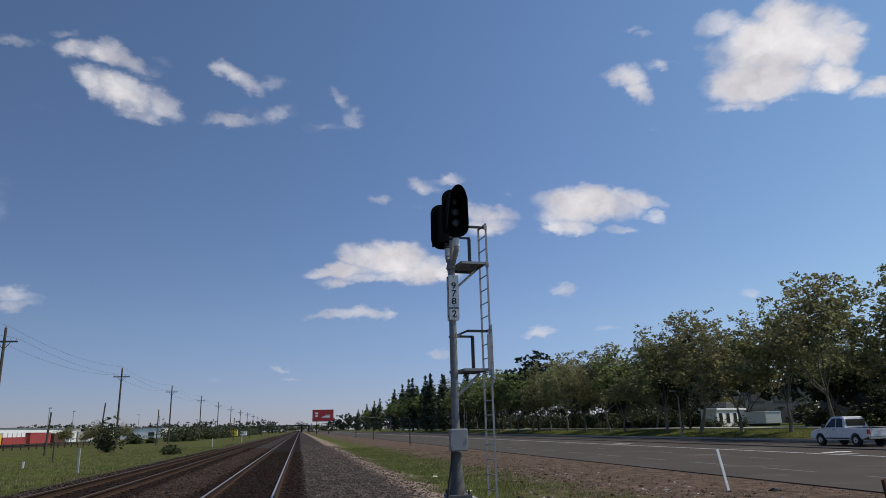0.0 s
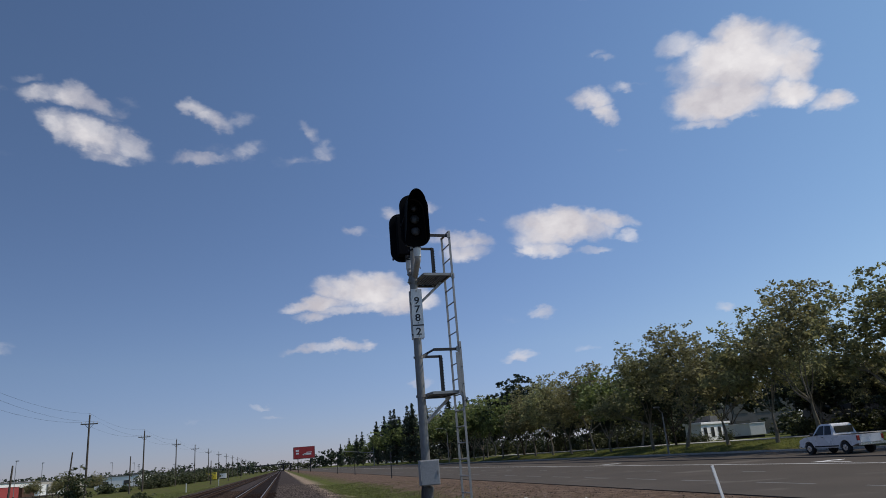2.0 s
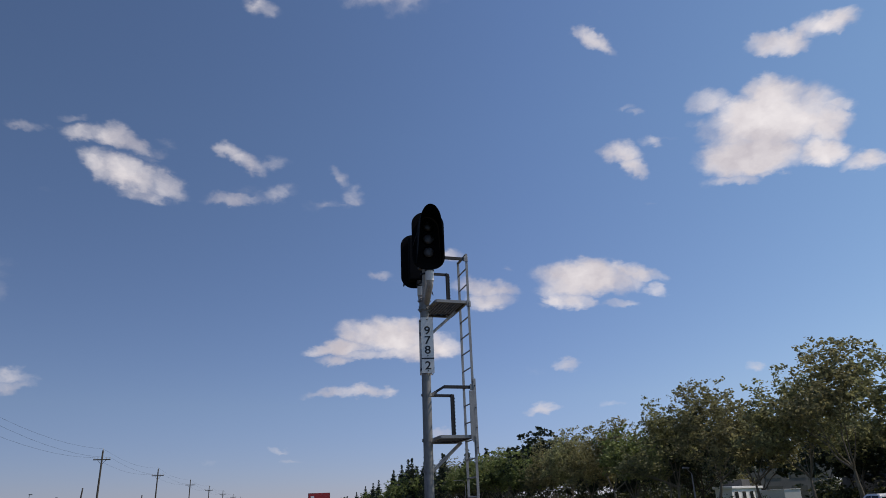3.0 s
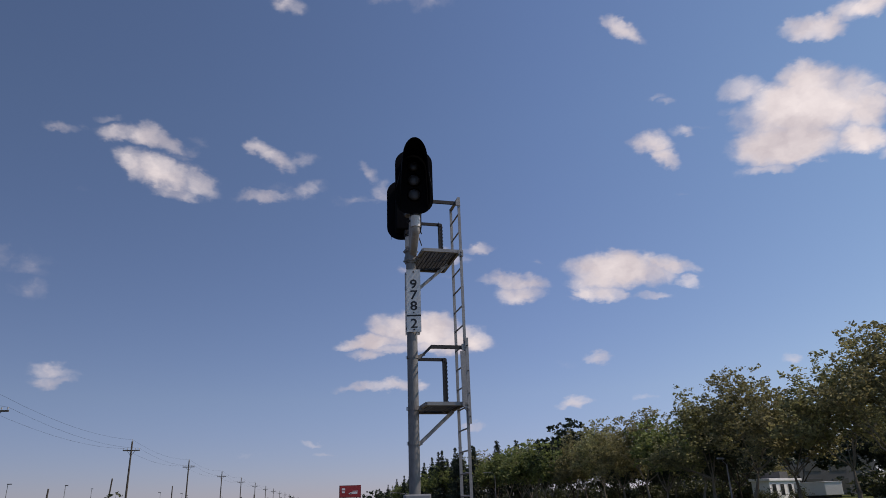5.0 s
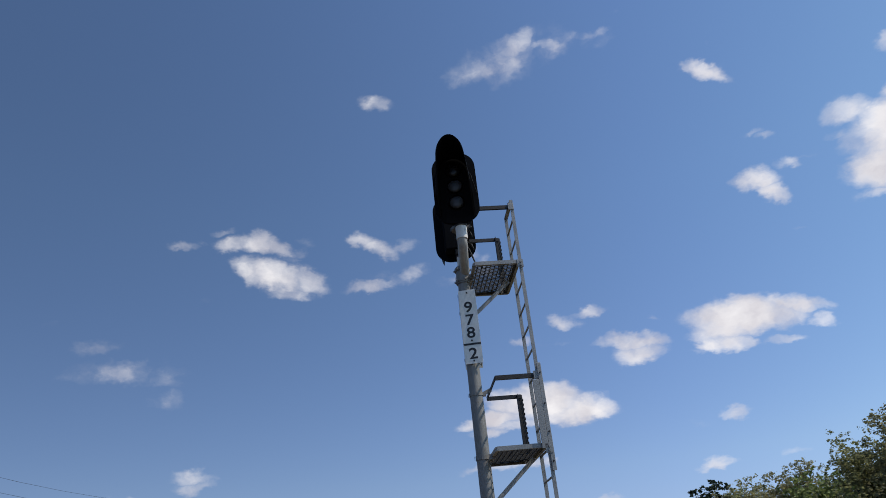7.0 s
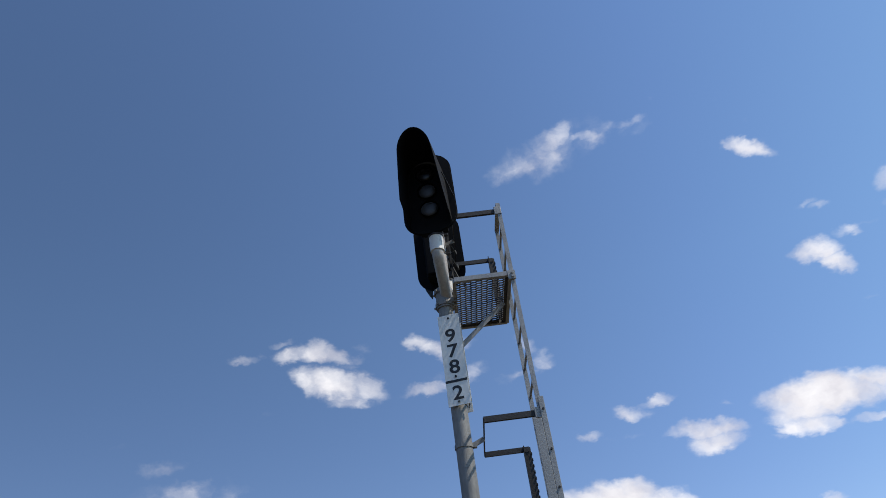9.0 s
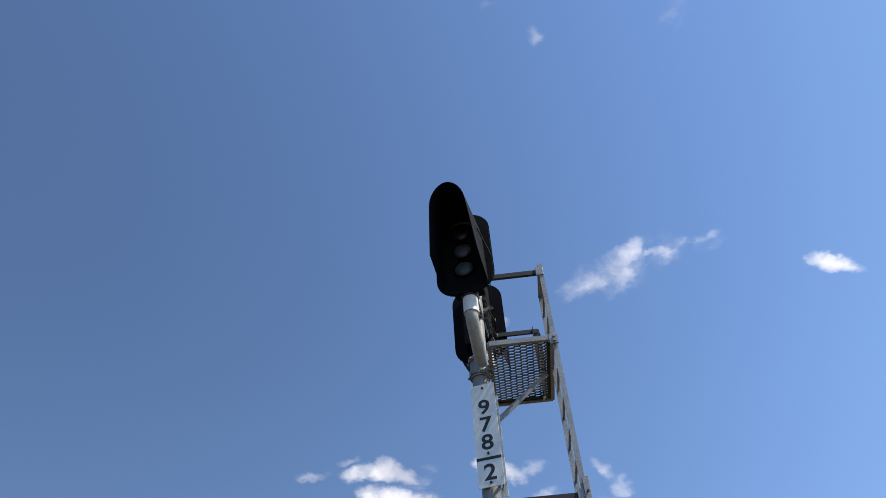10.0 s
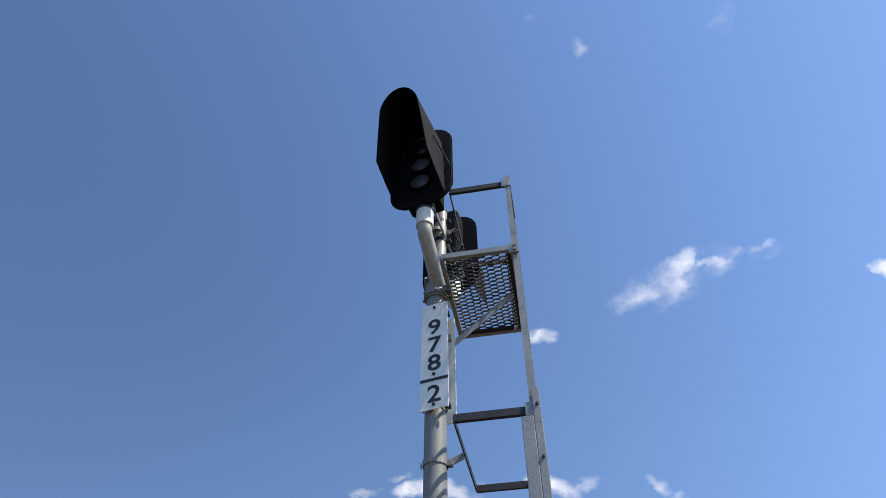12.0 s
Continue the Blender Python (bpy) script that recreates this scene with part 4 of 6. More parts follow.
    # heads on bent brackets, one towards each direction
    for side, turn, words in ((-1, 0, "black three-lamp signal head with a deep hood"), (1, 180, "black signal head turned away, its back showing")):
        bm = bmesh.new()
        path = [(0.03, side * 0.02, 4.79), (0.03, side * 0.06, 4.81), (0.03, side * 0.43, 5.015), (0.03, side * 0.44, 5.04), (0.03, side * 0.44, 5.32)]
        pipe_path(bm, path, 0.060, 18)
        arm = part("bracket_arm", bm, PIPE, mast, "pale bent pipe bracket", True)
        bm = tube(bmesh.new(), (0.03, side * 0.44, 5.09), (0.03, side * 0.44, 5.27), 0.072, seg=20)
        part("sleeve", bm, PIPE_WHITE, arm, "", True)
        bm = tube(bmesh.new(), (0.03, side * 0.44, 5.265), (0.03, side * 0.44, 5.285), 0.080, seg=20)
        part("hose_clamp", bm, STEEL_DARK, arm)
        part("mount_flange", box(bmesh.new(), -0.05, 0.11, side * 0.44 - 0.06, side * 0.44 + 0.06, 5.30, 5.38, 0.01), STEEL_DARK, arm)
        signal_head(mast, turn - 4.5, 0.01 if side < 0 else -0.03, -0.52 if side < 0 else 0.61, 5.82, words)
        # cable loops hang behind the pole, at the head that is turned away
        if side > 0:
            bm = bmesh.new()
            for low, high, r in ((5.30, 5.48, 0.009), (5.50, 5.62, 0.008), (5.10, 5.42, 0.008)):
                pipe_path(bm, [(0.14, side * 0.03, low), (0.19, side * 0.12, low - 0.09), (0.18, side * 0.26, low + 0.06), (0.12, side * 0.38, high)], r, 6)
            part("cable", bm, RUBBER, arm)
        part("stay_bar", beam(bmesh.new(), (0.08, side * 0.03, 5.42), (0.08, side * 0.34, 5.42), 0.012, 0.05), GALV, arm)
    bm = bmesh.new()
    tube(bm, (0, 0, 4.66), (0, 0, 4.90), 0.092, 0.085, 20)
    for z in (4.70, 4.86):
        tube(bm, (0, 0, z - 0.02), (0, 0, z + 0.02), 0.102, 0.102, 20)
        for a in range(6):
            bolt(bm, (0.10 * math.cos(a), 0.10 * math.sin(a), z), 0.014, (math.cos(a), math.sin(a), 0))
    part("bracket_collar", bm, MAST, mast, "cast collar with bolts", True)
    for z in (5.36, 5.62):
        bm = bmesh.new()
        ring(bm, (0.03, 0, z), 0.063, 0.03, height=0.035)
        part("pole_band", bm, STEEL_DARK, mast)
    work_platform(mast, 4.76, "upper grated steel standing platform")
    work_platform(mast, 2.48, "lower grated steel standing platform")
    # ladder
    lx, ya, yb = 0.692, -0.398, 0.072
    ladder = part("ladder", beam(bmesh.new(), (lx, ya, -0.25), (lx, ya, 5.66), 0.012, 0.042, (1, 0, 0)), GALV, mast, "galvanised steel ladder")
    lb = lx
    ladder.matrix_local = pose(0, 0, 0, 0, 0, 5.5)
    bm = beam(bmesh.new(), (lb, yb, -0.05), (lb, yb, 5.66), 0.012, 0.042, (1, 0, 0))
    part("stile", bm, GALV, ladder)
    part("ladder_top", beam(bmesh.new(), (lx, ya, 5.64), (lb, yb, 5.64), 0.05, 0.012), GALV, ladder)
    for k in range(19):
        part("rung", tube(bmesh.new(), (lx, ya, 0.08 + k * 0.295), (lb, yb, 0.08 + k * 0.295), 0.012, seg=8), GALV, ladder)
    part("splice_plate", box(bmesh.new(), lx - 0.080, lx - 0.004, ya - 0.030, ya - 0.018, 2.44, 3.22, 0.004), GALV, ladder, "flat pale splice plate")
    part("splice_angle", box(bmesh.new(), lx - 0.002, lx + 0.046, ya - 0.026, ya - 0.014, 2.20, 3.42, 0.003), GALV, ladder)
    for z in (2.30, 2.62, 2.94, 3.30):
        part("stile_bolt", bolt(bmesh.new(), (lx + 0.024, ya - 0.026, z), 0.010), STEEL_DARK, ladder)
    for z in (4.72, 2.44):
        bm = bmesh.new()
        box(bm, lx - 0.045, lx + 0.03, ya - 0.03, ya - 0.012, z - 0.05, z + 0.05)
        bolt(bm, (lx, ya - 0.03, z + 0.02), 0.014)
        bolt(bm, (lx, ya - 0.03, z - 0.025), 0.014)
        part("ladder_bracket", bm, GALV, ladder)
    return mast


build_signal_mast()


# ---- trees ----
def branch_mesh(bm, pts, radii, seg=6):
    rings = []
    for i, p in enumerate(pts):
        d = (pts[min(i + 1, len(pts) - 1)] - pts[max(i - 1, 0)]).normalized()
        ref = Vector((1, 0, 0)) if abs(d.x) < 0.8 else Vector((0, 1, 0))
        s = d.cross(ref).normalized()
        u = s.cross(d)
        rings.append([bm.verts.new(p + (s * math.cos(6.2832 * k / seg) + u * math.sin(6.2832 * k / seg)) * radii[i]) for k in range(seg)])
    for a, b in zip(rings, rings[1:]):
        for k in range(seg):
            bm.faces.new((a[k], a[(k + 1) % seg], b[(k + 1) % seg], b[k]))


def leaf_cards(rnd, centres, per, spread, size, flat=0.5):
    """Many small leaf clumps, each a bent pair of triangles, round the twig ends."""
    verts, faces = [], []
    clumps = max(2, per // 9)
    for c in centres:
        hearts = [Vector(c) + Vector((rnd.gauss(0, spread), rnd.gauss(0, spread), rnd.gauss(0, spread * 0.8))) for _ in range(clumps)]
        for k in range(per):
            near = spread * 0.42
            p = hearts[k % clumps] + Vector((rnd.gauss(0, near), rnd.gauss(0, near), rnd.gauss(0, near * 0.7)))
            d = Vector((rnd.gauss(0, 1), rnd.gauss(0, 1), rnd.gauss(0, 1) * flat)).normalized()
            e = d.cross(Vector((rnd.gauss(0, 1), rnd.gauss(0, 1), rnd.gauss(0, 1)))).normalized()
            s = size * rnd.uniform(0.55, 1.35)
            f = d.cross(e) * s * 0.25
            b = len(verts)
            verts += [p - d * s, p + e * s * 0.6 + f, p + d * s, p - e * s * 0.6 + f]
            faces += [(b, b + 1, b + 2), (b, b + 2, b + 3)]
    return verts, faces


def grow_tree(name, seed, height, width, leaf_mat, label, trunk_share=0.22, per=20, leaf=0.175, bare=0.0, bark=None):
    """A street tree: a tapered trunk that forks into rising limbs and twigs, with leaves round the twig ends."""
    rnd = random.Random(seed)
    tree = thing(name, 0, 0, 0, label, "tree", "street trees")
    bm = bmesh.new()
    tips = []

    def grow(p, d, length, r, level):
        pts, radii = [p.copy()], [r]
        steps = 5 if level < 2 else 3
        for k in range(steps):
            d = (d + Vector((rnd.gauss(0, 0.13), rnd.gauss(0, 0.13), rnd.gauss(0.05, 0.08)))).normalized()
            p = p + d * length / steps
            pts.append(p.copy())
            radii.append(r * (1 - 0.42 * (k + 1) / steps))
        branch_mesh(bm, pts, radii, 8 if level == 0 else (6 if level < 2 else 4))
        if level >= 4:
            tips.append(p)
            return
        if level >= 3:
            tips.extend(pts[1:-1])
        elif level == 2:
            tips.append(pts[-1])
        count = (rnd.randint(5, 7), rnd.randint(3, 4), rnd.randint(3, 4), rnd.randint(2, 4))[level]
        turn = rnd.uniform(0, 6.28)
        for k in range(count):
            a = turn + 6.283 * k / count + rnd.gauss(0, 0.3)
            side = Vector((math.cos(a), math.sin(a), 0))
            lean = rnd.uniform(0.45, 1.05) if level else (rnd.uniform(0.35, 0.75) if k < 4 else rnd.uniform(1.1, 1.5))
            nd = (d * (1 - lean * 0.45) + side * lean * (width / height) * 1.25).normalized()
            start = p if (k < 2 or level == 0) else pts[rnd.randint(max(1, len(pts) - 3), len(pts) - 1)]
            grow(start, nd, length * rnd.uniform(0.62, 0.84) if level else height * rnd.uniform(0.24, 0.32), radii[-1] * rnd.uniform(0.6, 0.8), level + 1)

    grow(Vector((0, 0, -0.3)), Vector((rnd.gauss(0, 0.04), rnd.gauss(0, 0.04), 1)).normalized(), height * trunk_share, height * 0.017, 0)
    top = max(t.z for t in tips) + 0.3
    wide = 2 * sorted(math.hypot(t.x, t.y) for t in tips)[int(len(tips) * 0.93)]
    fit_z, fit_w = height / top, width / max(wide, 0.1)
    for v in bm.verts:
        k = smooth_step(0.5, height * trunk_share, v.co.z)
        v.co.x *= 1 + (fit_w - 1) * k
        v.co.y *= 1 + (fit_w - 1) * k
        v.co.z *= fit_z
    ends = [Vector((t.x * fit_w, t.y * fit_w, t.z * fit_z)) for t in tips]
    part("trunk", bm, bark or BARK, tree, "mottled forked trunk and limbs", True)
    verts, faces = leaf_cards(rnd, [e for e in ends if rnd.random() > bare], per, 0.46, leaf)
    raw("crown", verts, faces, leaf_mat, tree)
    return tree


def grow_conifer(name, seed, height, width, label, spread=0.35):
    """A dark evergreen: a straight trunk with whorls of short sagging boughs."""
    rnd = random.Random(seed)
    tree = thing(name, 0, 0, 0, label, "tree", "dark evergreens")
    bm = bmesh.new()
    branch_mesh(bm, [Vector((0, 0, -0.3)), Vector((0.1, 0, height * 0.5)), Vector((0, 0.1, height))], [height * 0.02, height * 0.012, 0.03], 7)
    centres, tips = [], []
    z = height * 0.09
    while z < height * 0.985:
        k = z / height
        reach = width / 2 * (1 - k) ** 0.85 * rnd.uniform(0.45, 1.2)
        for _ in range(rnd.randint(3, 6)):
            a = rnd.uniform(0, 6.28)
            out = reach * rnd.uniform(0.7, 1.2)
            end = Vector((math.cos(a) * out, math.sin(a) * out, z - out * rnd.uniform(-0.1, 0.35)))
            branch_mesh(bm, [Vector((0, 0, z)), end], [0.05, 0.015], 4)
            for q in (0.3, 0.6, 0.92):
                (centres if k < 0.78 else tips).append(Vector((0, 0, z)).lerp(end, q))
        z += height * rnd.uniform(0.018, 0.042)
    part("trunk", bm, BARK_DARK, tree, "dark straight trunk")
    verts, faces = leaf_cards(rnd, centres, 11, spread, 0.31, 0.4)
    more_verts, more_faces = leaf_cards(rnd, tips, 9, spread * 0.4, 0.17, 0.4)
    faces = list(faces) + [tuple(i + len(verts) for i in f) for f in more_faces]
    verts = list(verts) + list(more_verts)
    raw("crown", verts, faces, NEEDLE, tree)
    return tree


def bush(name, seed, w, h, label, mat=None):
    rnd = random.Random(seed)
    b = thing(name, 0, 0, 0, label, "bush", "trackside bushes")
    bm = bmesh.new()
    ends = []
    for _ in range(26):
        a, r = rnd.uniform(0, 6.28), rnd.uniform(0.1, 0.5) * w
        end = Vector((math.cos(a) * r, math.sin(a) * r, h * rnd.uniform(0.25, 0.9) * (1 - (r / w) ** 2)))
        branch_mesh(bm, [Vector((0, 0, -0.2)), end * 0.5 + Vector((0, 0, 0.2)), end], [0.05, 0.03, 0.01], 4)
        ends += [end, end * 0.75, end * 0.5]
    part("stems", bm, BARK_DARK, b)
    verts, faces = leaf_cards(rnd, ends, 12, 0.11 * w, 0.18, 0.6)
    raw("foliage", verts, faces, mat or BUSH, b)
    return b


def on_ground(x, y, turn=0.0, scale=1.0, sink=0.05):
    return pose(x, y, ground_z(x, y) - sink, 0, 0, turn) @ Matrix.Scale(scale, 4)


def place(proto, x, y, turn=0.0, scale=1.0):
    ob = copy_thing(proto, on_ground(x, y, turn))
    ob.scale = (scale, scale, scale)
    return ob


plane_a = grow_tree("plane_tree", 11, 13.2, 11.0, LEAF_OLIVE, "tall airy plane tree with sparse olive leaves")
plane_a.matrix_world = on_ground(46.2, 21.6)
plane_b = grow_tree("plane_tree", 23, 12.6, 8.6, LEAF_OLIVE, "airy plane tree with thin olive foliage", bare=0.15)
plane_b.matrix_world = on_ground(46.0, 29.6)
plane_c = grow_tree("plane_tree", 37, 14.0, 10.6, LEAF_BROWN, "bronze-green plane tree on the grass bank")
plane_c.matrix_world = on_ground(46.2, 38.6)
plane_d = grow_tree("plane_tree", 41, 12.9, 9.0, LEAF_BROWN, "bronze-leaved plane tree beside the road", 0.24)
plane_d.matrix_world = on_ground(46.4, 52.0)
green_a = grow_tree("leafy_tree", 53, 11.0, 9.0, LEAF_GREEN, "fresh green leafy tree along the road", 0.15, 16, 0.255)
green_a.matrix_world = on_ground(46.0, 78.0)
dark_a = grow_tree("dark_tree", 59, 15.8, 12.0, NEEDLE, "dark dense tree towering behind the street trees", 0.14, 18, 0.37, 0.0, BARK_DARK)
dark_a.matrix_world = on_ground(48.5, 122.0)
for proto, x, y, turn, scale in (
        (plane_d, 46.6, 12.5, 70, 1.0), (plane_b, 46.2, 3.0, 140, 1.02), (plane_b, 46.0, 44.0, 60, 1.0), (plane_c, 46.2, 59.5, 120, 0.98), (plane_a, 46.0, 66.5, 200, 1.02),
        (plane_c, 46.4, 84.0, 250, 0.92), (plane_d, 46.0, 92.0, 20, 0.98), (plane_b, 46.0, 100.0, 100, 1.04), (plane_d, 46.0, 109.0, 310, 1.0), (green_a, 45.0, 115.0, 30, 1.05),
        (plane_a, 58.0, 33.0, 80, 0.80), (plane_d, 58.0, 14.0, 30, 0.85), (plane_b, 58.0, 52.0, 300, 0.82), (plane_d, 59.0, 44.0, 10, 0.8), (green_a, 60.0, 22.0, 220, 0.85),
        (plane_d, 60.0, 92.0, 200, 1.0), (plane_c, 62.0, 118.0, 40, 1.0), (plane_c, 56.0, 88.0, 150, 0.9), (green_a, 58.0, 100.0, 20, 1.0), (green_a, 67.0, 122.0, 10, 0.9), (plane_d, 72.0, 98.0, 160, 0.85), (green_a, 70.0, 110.0, 10, 0.9),
        (dark_a, 59.0, 10.0, 10, 0.50), (dark_a, 59.5, 18.5, 80, 0.55), (dark_a, 59.0, 26.0, 150, 0.48), (dark_a, 60.0, 35.0, 200, 0.55), (dark_a, 59.5, 43.0, 260, 0.50),
        (dark_a, 60.0, 50.0, 320, 0.52), (dark_a, 52.5, 74.0, 25, 0.55), (dark_a, 58.5, 87.0, 110, 0.55), (dark_a, 54.0, 95.0, 170, 0.6), (dark_a, 55.0, 106.0, 230, 0.62), (dark_a, 55.0, 116.0, 300, 0.65),
        (dark_a, 61.5, 57.0, 75, 0.48), (dark_a, 66.0, 118.0, 20, 0.7), (dark_a, 68.0, 128.0, 80, 0.7), (dark_a, 66.0, 139.0, 140, 0.7), (dark_a, 68.0, 150.0, 210, 0.7),
        (dark_a, 62.0, 160.0, 30, 0.75), (dark_a, 60.0, 172.0, 100, 0.75), (dark_a, 63.0, 184.0, 170, 0.8), (dark_a, 60.0, 197.0, 240, 0.8), (dark_a, 63.0, 212.0, 310, 0.8), (dark_a, 60.0, 230.0, 20, 0.8),
        (dark_a, 50.0, 68.0, 40, 0.72), (dark_a, 86.0, 108.0, 60, 0.95), (dark_a, 80.0, 118.0, 130, 1.0), (dark_a, 92.0, 98.0, 190, 1.0), (dark_a, 84.0, 86.0, 240, 0.8), (dark_a, 56.0, 128.0, 90, 0.9), (dark_a, 70.0, 60.0, 200, 0.55), (dark_a, 62.0, 12.0, 15, 0.5), (dark_a, 63.0, 3.0, 95, 0.5),
        (green_a, 45.0, 125.0, 90, 1.1), (green_a, 44.0, 136.0, 200, 1.15), (green_a, 46.0, 150.0, 10, 1.2), (green_a, 48.0, 170.0, 300, 1.3), (plane_b, 47.0, 143.0, 40, 1.1), (plane_c, 52.0, 132.0, 140, 1.0),
        (green_a, 52.0, 235.0, 30, 1.3), (green_a, 46.0, 300.0, 80, 1.3), (green_a, 48.0, 360.0, 160, 1.2), (green_a, 46.0, 440.0, 200, 1.3), (plane_d, 50.0, 195.0, 20, 1.2),
        (green_a, 54.0, 160.0, 110, 1.3), (green_a, 47.0, 180.0, 210, 1.2), (plane_d, 52.0, 215.0, 10, 1.3), (green_a, 47.0, 260.0, 50, 1.4), (green_a, 50.0, 320.0, 20, 1.3)):
    place(proto, x, y, turn, scale)

fir_a = grow_conifer("evergreen", 61, 16.5, 11.5, "dark dense evergreen among the street trees", 0.5)
fir_a.matrix_world = on_ground(52.0, 176.0)
fir_b = grow_conifer("evergreen", 67, 18.0, 9.5, "tall dark evergreen with a ragged crown", 0.34)
fir_b.matrix_world = on_ground(48.0, 214.0)
for proto, x, y, turn, scale in (
        (fir_a, 49.0, 186.0, 10, 1.05), (fir_a, 46.0, 205.0, 220, 1.0), (fir_b, 46.0, 228.0, 30, 1.1),
        (fir_b, 50.0, 250.0, 120, 1.15), (fir_b, 45.0, 262.0, 200, 1.15), (fir_b, 47.0, 285.0, 80, 1.2), (fir_a, 49.0, 275.0, 60, 1.1), (fir_b, 46.0, 325.0, 10, 1.1),
        (fir_b, 48.0, 345.0, 300, 1.05), (fir_b, 45.0, 380.0, 90, 1.0), (fir_b, 46.0, 470.0, 160, 1.0), (fir_b, 44.0, 520.0, 20, 0.9), (fir_a, 52.0, 620.0, 20, 0.9),
        (fir_b, 46.0, 238.0, 70, 1.1), (fir_b, 49.0, 222.0, 10, 1.05),
        (fir_b, 47.0, 305.0, 20, 1.15), (fir_b, 46.0, 420.0, 70, 1.0),
        (fir_a, 62.0, 200.0, 15, 0.75), (fir_a, 66.0, 214.0, 80, 0.8), (fir_a, 60.0, 229.0, 140, 0.7), (fir_a, 71.0, 243.0, 200, 0.85), (fir_a, 64.0, 256.0, 260, 0.75), (fir_a, 74.0, 228.0, 310, 0.8)):
    place(proto, x, y, turn, scale)

bush_a = bush("bush", 71, 4.6, 2.7, "dark green scrubby bush in the rough field")
bush_a.matrix_world = on_ground(-30.0, 176.0)
tall_bush = bush("tall_bush", 77, 3.2, 4.6, "tall scrubby olive bush in the rough field")
tall_bush.matrix_world = on_ground(-21.0, 76.5)
bush_b = bush("bush", 73, 3.0, 1.2, "low dark bush in dry grass")
bush_b.matrix_world = on_ground(-10.8, 58.6, 0, 0.7)
rnd_bush = random.Random(5)
for k in range(64):
    y = 182 + k * 5.6 + rnd_bush.uniform(-3, 3)
    place(bush_a, -31 + rnd_bush.uniform(-5, 4), y, rnd_bush.uniform(0, 360), rnd_bush.uniform(0.8, 1.7))
for x, y, sc in ((-34, 152, 1.5), (-32, 160, 1.1), (-40, 66, 0.6)):
    place(bush_b, x, y, rnd_bush.uniform(0, 360), sc)
for x, y, sc in ((-36, 124, 0.30), (-44, 138, 0.34), (-33, 118, 0.36), (-40, 170, 0.40)):
    place(plane_d, x, y, rnd_bush.uniform(0, 360), sc)
for k in range(26):
    y = 8 + k * 5.2
    if 56 < y < 86:
        continue
    place(bush_b, rnd_bush.uniform(57.5, 59.5), y, rnd_bush.uniform(0, 360), rnd_bush.uniform(0.7, 1.4))
for k in range(18):
    place(bush_a, rnd_bush.uniform(56, 60), 180 + k * 8.0, rnd_bush.uniform(0, 360), rnd_bush.uniform(0.9, 1.5))
for k in range(16):
    place(bush_a, rnd_bush.uniform(60, 68), 98 + k * 5.2, rnd_bush.uniform(0, 360), rnd_bush.uniform(1.2, 1.7))
for x, y, sc in ((59.5, 71.5, 0.55), (60.5, 78.0, 0.5), (62.0, 83.0, 0.6)):
    place(bush_a, x, y, rnd_bush.uniform(0, 360), sc)
for x, y in ((80, 80), (84, 88), (88, 93), (79, 75), (76, 100), (72, 103)):
    place(bush_a, x, y, rnd_bush.uniform(0, 360), 1.6)
for k in range(12):
    place(bush_a, rnd_bush.uniform(60, 64.5), 2 + k * 5.0, rnd_bush.uniform(0, 360), rnd_bush.uniform(0.7, 1.1))


def far_woods(name, y, x0, x1, h, seed, label):
    """A distant belt of trees as one ragged mass of leaf clumps."""
    rnd = random.Random(seed)
    centres = []
    x = x0
    while x < x1:
        top = h * rnd.uniform(0.5, 1.1)
        for _ in range(26):
            centres.append(Vector((x + rnd.gauss(0, h * 0.35), y + rnd.gauss(0, 6), top * rnd.random() ** 0.7)))
        x += h * 0.45
    verts, faces = leaf_cards(rnd, centres, 7, h * 0.10, h * 0.10, 0.6)
    tagged(raw(name, verts, faces, NEEDLE if seed % 2 else BUSH), label, "far trees", kind="stuff")


far_woods("far_woods", 640, -330, -20, 10.0, 81, "distant belt of dark trees along the horizon")
far_woods("far_woods_beyond", 900, -800, 60, 10.0, 82, "far hazy trees on the flat horizon")
far_woods("far_woods_east", 760, 40, 420, 15.0, 83, "distant dark trees beyond the road")


# ---- poles and wires ----
def utility_pole(tall=11.8):
    p = thing("utility_pole", 0, 0, 0, "weathered timber power pole with crossarms and insulators", "utility pole", "utility poles along the line")
    part("pole", tube(bmesh.new(), (0, 0, -0.5), (0, 0, tall), 0.17, 0.11, 10), TIMBER_POLE, p)
    arm = part("crossarm", box(bmesh.new(), -1.15, 1.15, -0.06, 0.06, tall - 1.35, tall - 1.20, 0.01), TIMBER_POLE, p)
    for x in (-1.05, -0.55, 0.55, 1.05):
        bm = bmesh.new()
        tube(bm, (x, 0, tall - 1.20), (x, 0, tall - 1.08), 0.02, seg=6)
        tube(bm, (x, 0, tall - 1.08), (x, 0, tall - 0.94), 0.065, 0.03, 8)
        part("insulator", bm, CONCRETE, arm)
    for s in (-1, 1):
        part("arm_stay", beam(bmesh.new(), (s * 0.6, 0, tall - 1.28), (0, 0, tall - 2.0), 0.02, 0.05), STEEL_DARK, arm)
    bm = bmesh.new()
    tube(bm, (0, 0, tall), (0, 0, tall + 0.1), 0.02, seg=6)
    tube(bm, (0, 0, tall + 0.1), (0, 0, tall + 0.26), 0.07, 0.03, 8)
    part("top_insulator", bm, CONCRETE, p)
    return p


